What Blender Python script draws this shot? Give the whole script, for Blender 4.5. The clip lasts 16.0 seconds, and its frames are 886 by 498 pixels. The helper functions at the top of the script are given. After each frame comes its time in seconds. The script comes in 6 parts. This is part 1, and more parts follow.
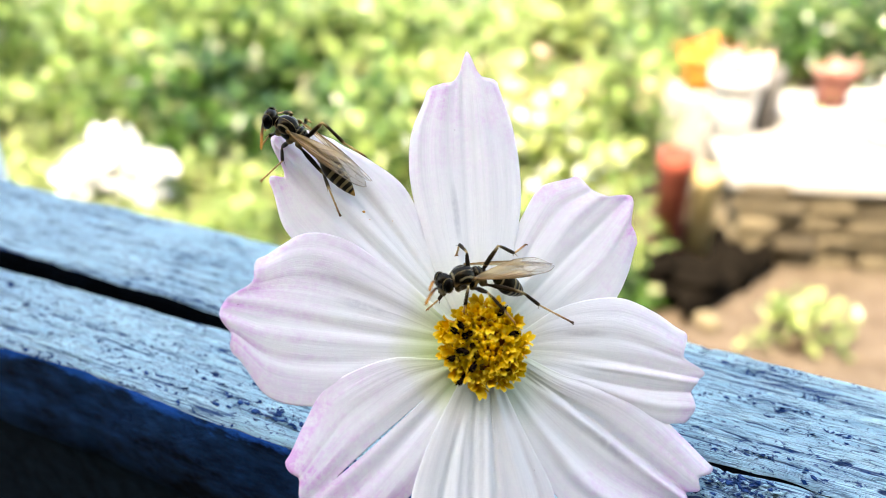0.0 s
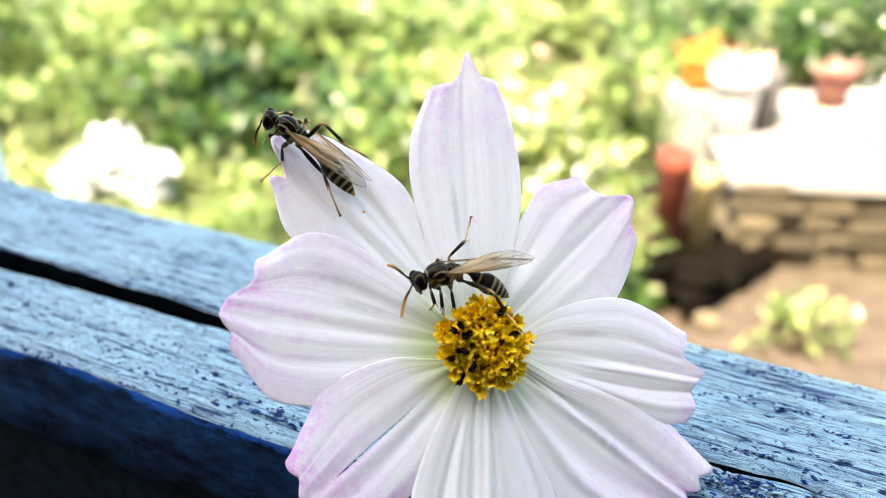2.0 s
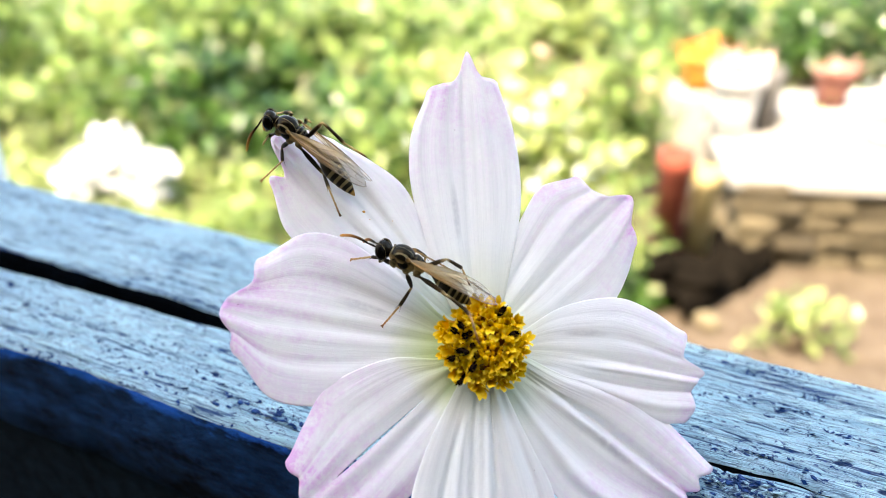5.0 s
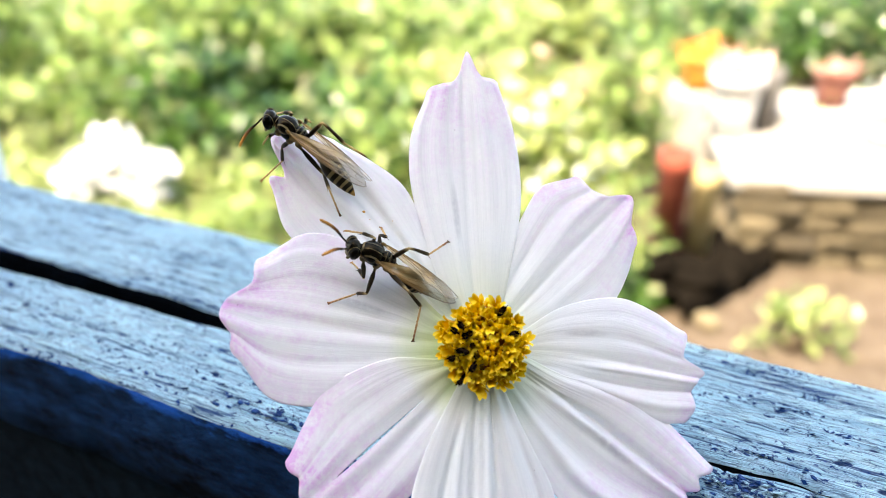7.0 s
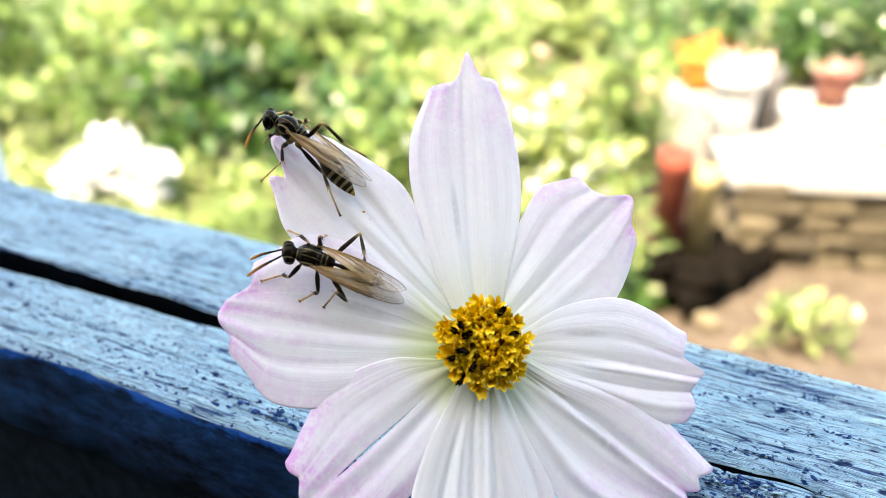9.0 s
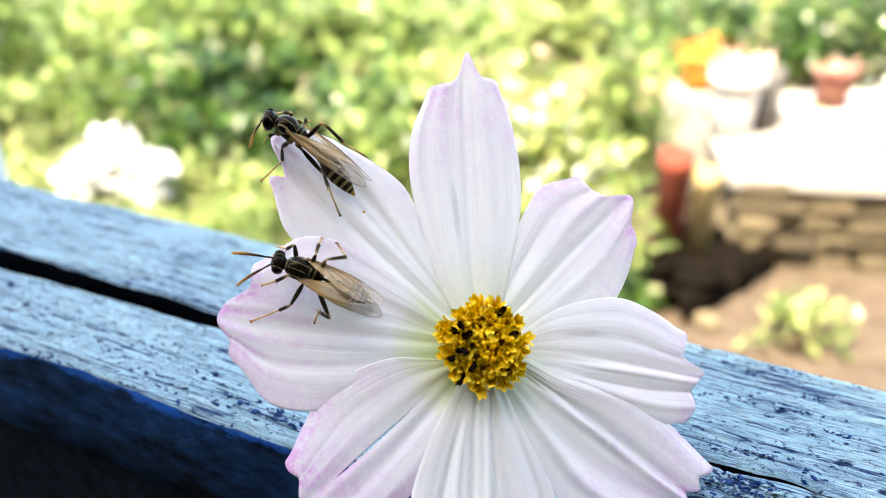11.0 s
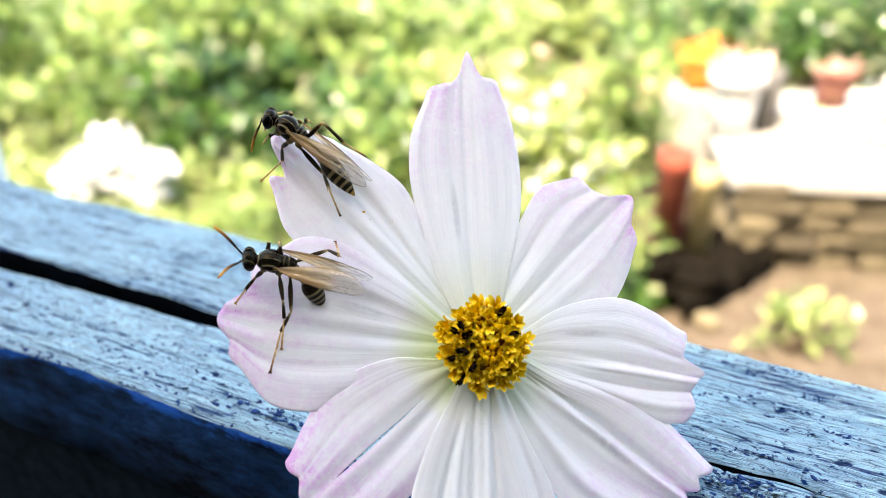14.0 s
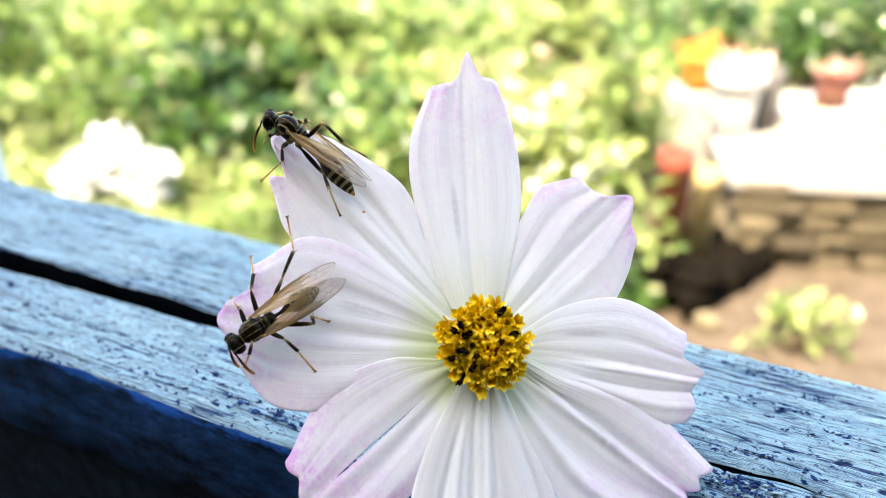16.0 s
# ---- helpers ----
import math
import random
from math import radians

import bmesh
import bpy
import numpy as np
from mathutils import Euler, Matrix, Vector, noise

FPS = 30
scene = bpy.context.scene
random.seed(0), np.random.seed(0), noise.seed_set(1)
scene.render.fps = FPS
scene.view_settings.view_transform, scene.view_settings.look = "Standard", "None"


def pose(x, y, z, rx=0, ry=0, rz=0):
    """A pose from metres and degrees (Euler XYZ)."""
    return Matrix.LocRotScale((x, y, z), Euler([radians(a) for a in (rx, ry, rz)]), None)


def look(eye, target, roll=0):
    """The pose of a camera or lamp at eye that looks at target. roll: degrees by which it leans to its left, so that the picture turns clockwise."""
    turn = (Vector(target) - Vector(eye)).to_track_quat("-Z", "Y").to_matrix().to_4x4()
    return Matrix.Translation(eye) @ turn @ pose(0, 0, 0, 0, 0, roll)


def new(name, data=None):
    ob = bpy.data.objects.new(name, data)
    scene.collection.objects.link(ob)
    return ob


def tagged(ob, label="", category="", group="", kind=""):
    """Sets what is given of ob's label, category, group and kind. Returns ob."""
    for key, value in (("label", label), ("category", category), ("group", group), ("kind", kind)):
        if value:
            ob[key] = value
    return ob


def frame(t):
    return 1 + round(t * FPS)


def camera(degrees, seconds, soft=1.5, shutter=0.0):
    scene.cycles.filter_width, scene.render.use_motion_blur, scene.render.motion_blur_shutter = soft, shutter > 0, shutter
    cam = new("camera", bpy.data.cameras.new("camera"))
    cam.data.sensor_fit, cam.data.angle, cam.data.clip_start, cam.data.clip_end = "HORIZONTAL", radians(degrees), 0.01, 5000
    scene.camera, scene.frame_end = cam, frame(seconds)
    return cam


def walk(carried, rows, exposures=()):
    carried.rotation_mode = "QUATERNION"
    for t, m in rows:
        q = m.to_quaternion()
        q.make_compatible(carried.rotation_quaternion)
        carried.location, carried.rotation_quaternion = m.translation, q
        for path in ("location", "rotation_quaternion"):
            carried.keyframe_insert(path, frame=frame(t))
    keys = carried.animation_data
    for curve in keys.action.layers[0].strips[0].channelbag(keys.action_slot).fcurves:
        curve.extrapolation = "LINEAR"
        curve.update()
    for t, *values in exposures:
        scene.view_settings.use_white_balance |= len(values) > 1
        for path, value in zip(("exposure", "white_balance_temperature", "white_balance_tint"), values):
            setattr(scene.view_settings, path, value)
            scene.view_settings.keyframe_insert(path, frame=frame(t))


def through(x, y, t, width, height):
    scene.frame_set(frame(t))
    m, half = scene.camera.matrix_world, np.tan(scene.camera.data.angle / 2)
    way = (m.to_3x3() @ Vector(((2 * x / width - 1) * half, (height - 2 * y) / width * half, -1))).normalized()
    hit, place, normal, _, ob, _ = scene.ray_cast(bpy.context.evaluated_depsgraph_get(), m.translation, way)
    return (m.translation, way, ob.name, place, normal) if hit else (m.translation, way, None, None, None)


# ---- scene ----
# ---- camera ----
cam = camera(60, 16.0, soft=0.5)
cam.data.dof.use_dof = True
cam.data.dof.focus_distance = 0.1045
cam.data.dof.aperture_fstop = 14.0
cam.data.dof.aperture_blades = 0
EYE = pose(0, 0, 1.077, 64, 0, 0)
walk(cam, [(0.0, EYE), (16.0, EYE)], exposures=[(0.0, 3.28, 8200, 10.5), (16.0, 3.28, 8200, 10.5)])

# ---- world and sun ----
SUN_AZIMUTH, SUN_HEIGHT = radians(215), radians(58)   # clockwise from +y
world = bpy.data.worlds.new("sky")
scene.world = world
world.use_nodes = True
sky = world.node_tree.nodes.new("ShaderNodeTexSky")
sky.sky_type, sky.sun_disc = "NISHITA", False
sky.sun_elevation, sky.sun_rotation = SUN_HEIGHT, SUN_AZIMUTH
sky.air_density, sky.dust_density, sky.ozone_density = 1.0, 1.5, 1.0
world.node_tree.nodes["Background"].inputs["Strength"].default_value = 0.15
world.node_tree.links.new(sky.outputs[0], world.node_tree.nodes["Background"].inputs["Color"])
sun = new("sun", bpy.data.lights.new("sun", "SUN"))
sun.data.energy, sun.data.angle, sun.data.color = 2.5, radians(0.53), (1.0, 0.95, 0.86)
sun_from = Vector((math.sin(SUN_AZIMUTH) * math.cos(SUN_HEIGHT), math.cos(SUN_AZIMUTH) * math.cos(SUN_HEIGHT), math.sin(SUN_HEIGHT)))
sun.matrix_world = look(sun_from * 8, (0, 0, 0))


# ---- materials ----
def material(name, rough=0.6, metal=0.0, spec=0.5):
    m = bpy.data.materials.new(name)
    m.use_nodes = True
    b = m.node_tree.nodes["Principled BSDF"]
    b.inputs["Roughness"].default_value = rough
    b.inputs["Metallic"].default_value = metal
    b.inputs["Specular IOR Level"].default_value = spec
    if name.startswith("wasp"):
        b.inputs["Specular Tint"].default_value = (1.0, 0.82, 0.48, 1)   # brassy sheen
    return m


def node(m, kind, **values):
    n = m.node_tree.nodes.new("ShaderNode" + kind)
    for key, value in values.items():
        if key in n.inputs:
            n.inputs[key].default_value = value
        elif key == "operation":
            n.operation = value
        elif key == "data_type":
            n.data_type = value
    return n


def wire(m, a, b):
    m.node_tree.links.new(a, b)


def shader(m):
    return m.node_tree.nodes["Principled BSDF"]


def coords(m, scale=(1, 1, 1), space="Object"):
    tc, mp = node(m, "TexCoord"), node(m, "Mapping")
    mp.inputs["Scale"].default_value = scale
    wire(m, tc.outputs[space], mp.inputs["Vector"])
    return mp.outputs[0]


def noise_of(m, vector, scale, detail=4.0, rough=0.55, distort=0.0):
    n = node(m, "TexNoise", Scale=scale, Detail=detail, Roughness=rough, Distortion=distort)
    wire(m, vector, n.inputs["Vector"])
    return n.outputs["Fac"]


def ramp(m, fac, stops, smooth=False):
    r = node(m, "ValToRGB")
    e = r.color_ramp.elements
    while len(e) < len(stops):
        e.new(0.5)
    for k, (at, col) in zip(e, stops):
        k.position = at
        k.color = (*col, 1) if len(col) == 3 else col
    if smooth:
        r.color_ramp.interpolation = "EASE"
    wire(m, fac, r.inputs["Fac"])
    return r.outputs["Color"]


def grey(m, fac, lo, hi, a=0.0, b=1.0):
    r = node(m, "MapRange")
    for key, value in (("From Min", lo), ("From Max", hi), ("To Min", a), ("To Max", b)):
        r.inputs[key].default_value = value
    wire(m, fac, r.inputs["Value"])
    return r.outputs["Result"]


def mixed(m, fac, a, b):
    x = node(m, "Mix", data_type="RGBA")
    if isinstance(fac, float):
        x.inputs[0].default_value = fac
    else:
        wire(m, fac, x.inputs[0])
    for slot, val in ((6, a), (7, b)):
        if isinstance(val, tuple):
            x.inputs[slot].default_value = (*val, 1)
        else:
            wire(m, val, x.inputs[slot])
    return x.outputs[2]


def maths(m, op, a, b):
    x = node(m, "Math", operation=op)
    for slot, val in ((0, a), (1, b)):
        if isinstance(val, (int, float)):
            x.inputs[slot].default_value = val
        else:
            wire(m, val, x.inputs[slot])
    return x.outputs[0]


def bump(m, height, strength, distance):
    n = node(m, "Bump", Strength=strength, Distance=distance)
    wire(m, height, n.inputs["Height"])
    wire(m, n.outputs[0], shader(m).inputs["Normal"])
    return n


def colour(m, socket):
    wire(m, socket, shader(m).inputs["Base Color"])
    return m


def plain_mat(name, lo, hi, scale, rough=0.6, relief=0.0, metal=0.0, spec=0.5):
    """Two tones of one colour, mottled at two scales."""
    m = material(name, rough, metal, spec)
    v = coords(m)
    n1, n2 = noise_of(m, v, scale, 5), noise_of(m, v, scale * 9, 3)
    f = maths(m, "ADD", maths(m, "MULTIPLY", n1, 0.7), maths(m, "MULTIPLY", n2, 0.3))
    colour(m, mixed(m, grey(m, f, 0.32, 0.68), lo, hi))
    if relief:
        bump(m, f, 0.6, relief)
    return m


def petal_mat():
    m = material("petal", 0.5, 0, 0.35)
    uvn = node(m, "UVMap")
    sep = node(m, "SeparateXYZ")
    wire(m, uvn.outputs[0], sep.inputs[0])
    s, c = sep.outputs[0], sep.outputs[1]
    mp = node(m, "Mapping")
    mp.inputs["Scale"].default_value = (1.3, 17, 1)
    wire(m, uvn.outputs[0], mp.inputs["Vector"])
    info = node(m, "ObjectInfo")
    add = node(m, "VectorMath")
    wire(m, mp.outputs[0], add.inputs[0])
    comb = node(m, "CombineXYZ")
    wire(m, maths(m, "MULTIPLY", info.outputs["Random"], 40.0), comb.inputs[0])
    wire(m, comb.outputs[0], add.inputs[1])
    streak = noise_of(m, add.outputs[0], 1.0, 5, 0.6)
    mp2 = node(m, "Mapping")
    mp2.inputs["Scale"].default_value = (2.2, 75, 1)
    wire(m, uvn.outputs[0], mp2.inputs["Vector"])
    fine = noise_of(m, mp2.outputs[0], 1.0, 3, 0.6)
    # lilac tint grows towards the tip, in streaks
    tip = maths(m, "MULTIPLY", maths(m, "POWER", s, 2.7), 0.95)
    lil = maths(m, "MULTIPLY", tip, grey(m, streak, 0.3, 0.72, 0.05, 1.15))
    lil = maths(m, "ADD", lil, maths(m, "MULTIPLY", grey(m, s, 0.93, 1.0), 0.35))
    own = node(m, "SeparateColor")
    wire(m, info.outputs["Color"], own.inputs[0])
    rimmed = maths(m, "MULTIPLY", grey(m, maths(m, "ABSOLUTE", maths(m, "SUBTRACT", c, 0.5), 0.0), 0.32, 0.5, 0, 0.14), grey(m, s, 0.35, 0.8))
    lil = maths(m, "ADD", lil, maths(m, "MULTIPLY", rimmed, own.outputs[0]))
    mottle = noise_of(m, coords(m), 900, 5, 0.75)
    patch = noise_of(m, coords(m), 150, 4, 0.6)
    lil = maths(m, "MULTIPLY", maths(m, "MULTIPLY", lil, own.outputs[0]), maths(m, "MULTIPLY", grey(m, mottle, 0.38, 0.62, 0.25, 1.35), grey(m, patch, 0.36, 0.64, 0.4, 1.25)))
    base = mixed(m, grey(m, streak, 0.3, 0.7), (0.80, 0.80, 0.79), (0.87, 0.87, 0.85))
    base = mixed(m, grey(m, noise_of(m, coords(m), 2600, 4, 0.7), 0.5, 0.75, 0, 0.16), base, (0.60, 0.60, 0.63))
    base = mixed(m, grey(m, fine, 0.52, 0.72, 0, 0.20), base, (0.58, 0.585, 0.60))
    hair_at = node(m, "Mapping")
    hair_at.inputs["Scale"].default_value = (1.1, 26, 1)
    wire(m, uvn.outputs[0], hair_at.inputs["Vector"])
    hair = maths(m, "ABSOLUTE", maths(m, "SUBTRACT", noise_of(m, hair_at.outputs[0], 1.0, 3, 0.5, 0.3), 0.5), 0.0)
    base = mixed(m, grey(m, hair, 0.016, 0.004, 0, 0.13), base, (0.56, 0.57, 0.58))
    vein_at = node(m, "Mapping")
    vein_at.inputs["Scale"].default_value = (0.9, 9, 1)
    wire(m, uvn.outputs[0], vein_at.inputs["Vector"])
    broad_vein = noise_of(m, vein_at.outputs[0], 1.0, 5, 0.65, 0.6)
    base = mixed(m, maths(m, "MULTIPLY", grey(m, broad_vein, 0.50, 0.66, 0, 0.22), grey(m, s, 0.25, 0.8)), base, (0.66, 0.66, 0.69))
    tinted = mixed(m, lil, base, (0.74, 0.46, 0.72))
    greened = mixed(m, maths(m, "MULTIPLY", grey(m, s, 0.36, 0.13, 0, 0.95), grey(m, own.outputs[0], 0.82, 0.97, 0.25, 1.0)), tinted, (0.52, 0.62, 0.20))
    # tiny specks
    v = coords(m)
    vor = node(m, "TexVoronoi", Scale=260.0)
    wire(m, v, vor.inputs["Vector"])
    speck = grey(m, vor.outputs["Distance"], 0.035, 0.02)
    rare = grey(m, noise_of(m, v, 330, 1), 0.5, 0.54)
    final = mixed(m, maths(m, "MULTIPLY", speck, rare), greened, (0.22, 0.13, 0.12))
    ds = maths(m, "MULTIPLY", maths(m, "SUBTRACT", s, own.outputs[1]), 8.0)
    dc = maths(m, "MULTIPLY", maths(m, "SUBTRACT", c, own.outputs[2]), 26.0)
    spot = maths(m, "ADD", maths(m, "POWER", maths(m, "ABSOLUTE", ds, 0.0), 2.0), maths(m, "POWER", maths(m, "ABSOLUTE", dc, 0.0), 2.0))
    final = mixed(m, maths(m, "MULTIPLY", grey(m, spot, 1.0, 0.1), grey(m, mottle, 0.35, 0.6, 0.15, 0.42)), final, (0.42, 0.42, 0.44))
    colour(m, final)
    paper = noise_of(m, coords(m), 5200, 3, 0.6)
    bn = bump(m, maths(m, "ADD", maths(m, "ADD", streak, maths(m, "MULTIPLY", paper, 0.16)), maths(m, "MULTIPLY", fine, 0.24)), 0.32, 0.0002)
    tr = node(m, "BsdfTranslucent")
    wire(m, final, tr.inputs["Color"])
    wire(m, bn.outputs[0], tr.inputs["Normal"])
    mx = node(m, "MixShader", Fac=0.42)
    wire(m, shader(m).outputs[0], mx.inputs[1])
    wire(m, tr.outputs[0], mx.inputs[2])
    wire(m, mx.outputs[0], m.node_tree.nodes["Material Output"].inputs["Surface"])
    return m


def blue_paint():
    """Old blue gloss paint on grained wood: bleached ridges, their paleness partly painted sheen, dark cracks along the
    grain, flaked spots.
    """
    m = material("blue_paint", 0.4, 0, 0.5)
    grain = noise_of(m, coords(m, (48, 800, 300)), 1.0, 6, 0.6, 0.4)
    hair = noise_of(m, coords(m, (130, 3000, 800)), 1.0, 6, 0.7, 0.5)
    chips = noise_of(m, coords(m, (330, 700, 500)), 1.0, 8, 0.75)
    v4 = coords(m)
    broad = noise_of(m, v4, 26, 5)
    where = noise_of(m, coords(m, (14, 40, 30)), 1.0, 3)
    base = mixed(m, grey(m, grain, 0.34, 0.62), (0.007, 0.16, 0.68), (0.08, 0.50, 1.0))
    tc, sep = node(m, "TexCoord"), node(m, "SeparateXYZ")
    wire(m, tc.outputs["Object"], sep.inputs[0])
    bleach_sheen = grey(m, maths(m, "ADD", sep.outputs[0], maths(m, "MULTIPLY", maths(m, "SUBTRACT", broad, 0.5), 0.12)), -0.30, -0.12, 0.7, 1.0)
    # pale blue of bleached paint, raised further to stand for sky sheen
    base = mixed(m, maths(m, "MULTIPLY", grey(m, maths(m, "ADD", broad, maths(m, "MULTIPLY", hair, 0.6)), 0.36, 0.60, 0, 1.0), bleach_sheen), base, (0.54, 0.89, 1.0))
    fibre = noise_of(m, coords(m, (300, 7500, 1500)), 1.0, 4, 0.7)
    base = mixed(m, maths(m, "MULTIPLY", grey(m, fibre, 0.44, 0.35, 0, 0.55), grey(m, where, 0.36, 0.56, 0.3, 1.0)), base, (0.003, 0.045, 0.22))
    crack = grey(m, maths(m, "SUBTRACT", hair, maths(m, "MULTIPLY", where, 0.25)), 0.315, 0.27)
    grit = noise_of(m, coords(m, (1500, 2600, 2000)), 1.0, 4, 0.7)
    spall = noise_of(m, coords(m, (560, 900, 700)), 1.0, 8, 0.75)
    flake = grey(m, maths(m, "ADD", maths(m, "ADD", spall, maths(m, "MULTIPLY", where, 0.35)), maths(m, "MULTIPLY", maths(m, "SUBTRACT", grit, 0.5), 0.35)), 0.765, 0.785)
    long1 = maths(m, "ABSOLUTE", maths(m, "SUBTRACT", noise_of(m, coords(m, (13, 420, 200)), 1.0, 4, 0.5, 0.2), 0.5), 0.0)
    long2 = maths(m, "ABSOLUTE", maths(m, "SUBTRACT", noise_of(m, coords(m, (45, 1300, 500)), 1.0, 4, 0.55, 0.3), 0.5), 0.0)
    split = maths(m, "MAXIMUM", maths(m, "MULTIPLY", grey(m, long1, 0.016, 0.005), grey(m, where, 0.40, 0.46)), maths(m, "MULTIPLY", grey(m, long2, 0.020, 0.006), grey(m, where, 0.60, 0.46, 0.35, 1.0)))
    crack = maths(m, "MAXIMUM", maths(m, "MULTIPLY", crack, 0.6), split)
    worn = mixed(m, maths(m, "MULTIPLY", crack, 0.92), base, (0.003, 0.038, 0.19))
    worn = mixed(m, flake, worn, (0.005, 0.055, 0.24))
    gone = node(m, "Attribute")
    gone.attribute_name = "wear"
    worn = mixed(m, grey(m, maths(m, "ADD", gone.outputs["Fac"], maths(m, "MULTIPLY", chips, 0.8)), 0.80, 0.90, 0, 0.95), worn, (0.005, 0.055, 0.24))
    colour(m, worn)
    wire(m, grey(m, maths(m, "ADD", chips, grain), 0.8, 1.25, 0.20, 0.52), shader(m).inputs["Roughness"])
    h = maths(m, "ADD", maths(m, "ADD", maths(m, "MULTIPLY", grain, 0.8), maths(m, "MULTIPLY", maths(m, "ADD", hair, maths(m, "MULTIPLY", spall, 1.6)), 0.45)), maths(m, "MULTIPLY", fibre, 0.45))
    h = maths(m, "SUBTRACT", h, maths(m, "MULTIPLY", crack, 0.8))
    h = maths(m, "SUBTRACT", maths(m, "ADD", h, maths(m, "MULTIPLY", grit, 0.55)), maths(m, "MULTIPLY", flake, 0.9))
    wire(m, grey(m, maths(m, "MAXIMUM", flake, crack), 0.0, 1.0, 0.5, 0.03), shader(m).inputs["Specular IOR Level"])
    bump(m, h, 1.0, 0.0030)
    return m


def shaded_side_mat():
    """The boards' sides: mottled blue paint darkened to stand for their shade, with a clean worn upper edge."""
    m = material("shaded_blue_side", 0.8, 0, 0.03)
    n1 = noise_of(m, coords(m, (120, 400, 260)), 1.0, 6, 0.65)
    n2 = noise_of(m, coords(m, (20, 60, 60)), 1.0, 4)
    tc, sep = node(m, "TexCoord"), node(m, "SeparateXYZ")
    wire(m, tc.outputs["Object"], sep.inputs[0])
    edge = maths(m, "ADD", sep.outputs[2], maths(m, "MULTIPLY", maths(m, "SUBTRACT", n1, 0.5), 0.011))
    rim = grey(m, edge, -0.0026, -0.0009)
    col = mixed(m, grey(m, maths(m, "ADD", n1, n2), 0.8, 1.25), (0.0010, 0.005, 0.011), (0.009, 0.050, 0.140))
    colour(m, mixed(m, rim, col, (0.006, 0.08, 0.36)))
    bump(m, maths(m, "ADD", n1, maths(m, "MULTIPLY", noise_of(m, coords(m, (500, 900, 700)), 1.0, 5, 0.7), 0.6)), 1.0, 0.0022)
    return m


def leaf_mat(name, lo, hi, through=0.4, dry=True):
    m = material(name, 0.28, 0, 0.5)
    geo = node(m, "NewGeometry")
    f = geo.outputs["Random Per Island"]
    n1 = noise_of(m, coords(m), 3.0, 3)
    low, high = tuple(0.55 * x for x in lo), tuple(min(0.85, 1.25 * x) for x in hi)
    tones = ramp(m, f, [(0.0, low), (0.25, lo), (0.7, hi), (0.86, high), (0.93, (0.38, 0.42, 0.16)), (1.0, (0.52, 0.52, 0.32))] if dry else [(0.0, lo), (1.0, hi)])
    col = mixed(m, grey(m, n1, 0.35, 0.65, 0.0, 0.35), tones, lo)
    colour(m, col)
    tr = node(m, "BsdfTranslucent")
    wire(m, col, tr.inputs["Color"])
    mx = node(m, "MixShader", Fac=through)
    wire(m, shader(m).outputs[0], mx.inputs[1])
    wire(m, tr.outputs[0], mx.inputs[2])
    wire(m, mx.outputs[0], m.node_tree.nodes["Material Output"].inputs["Surface"])
    return m


def axis_mat(name, stops, lo, hi, rough=0.35, axis=0, scale=900.0, relief=0.00006, spec=0.12, blur=0.06):
    """Colour bands along one axis of the part, with a fine grain."""
    m = material(name, rough, 0, spec)
    tc, sep = node(m, "TexCoord"), node(m, "SeparateXYZ")
    wire(m, tc.outputs["Object"], sep.inputs[0])
    n1 = noise_of(m, tc.outputs["Object"], scale, 4)
    f = grey(m, sep.outputs[axis], lo, hi)
    f = maths(m, "ADD", f, maths(m, "MULTIPLY", maths(m, "SUBTRACT", n1, 0.5), blur))
    colour(m, ramp(m, f, stops))
    bump(m, n1, 0.5, relief)
    return m


def abdomen_mat(stretch):
    return axis_mat("wasp_abdomen", BANDS, -0.00735 * stretch, 0.0, 0.34, blur=0.022)


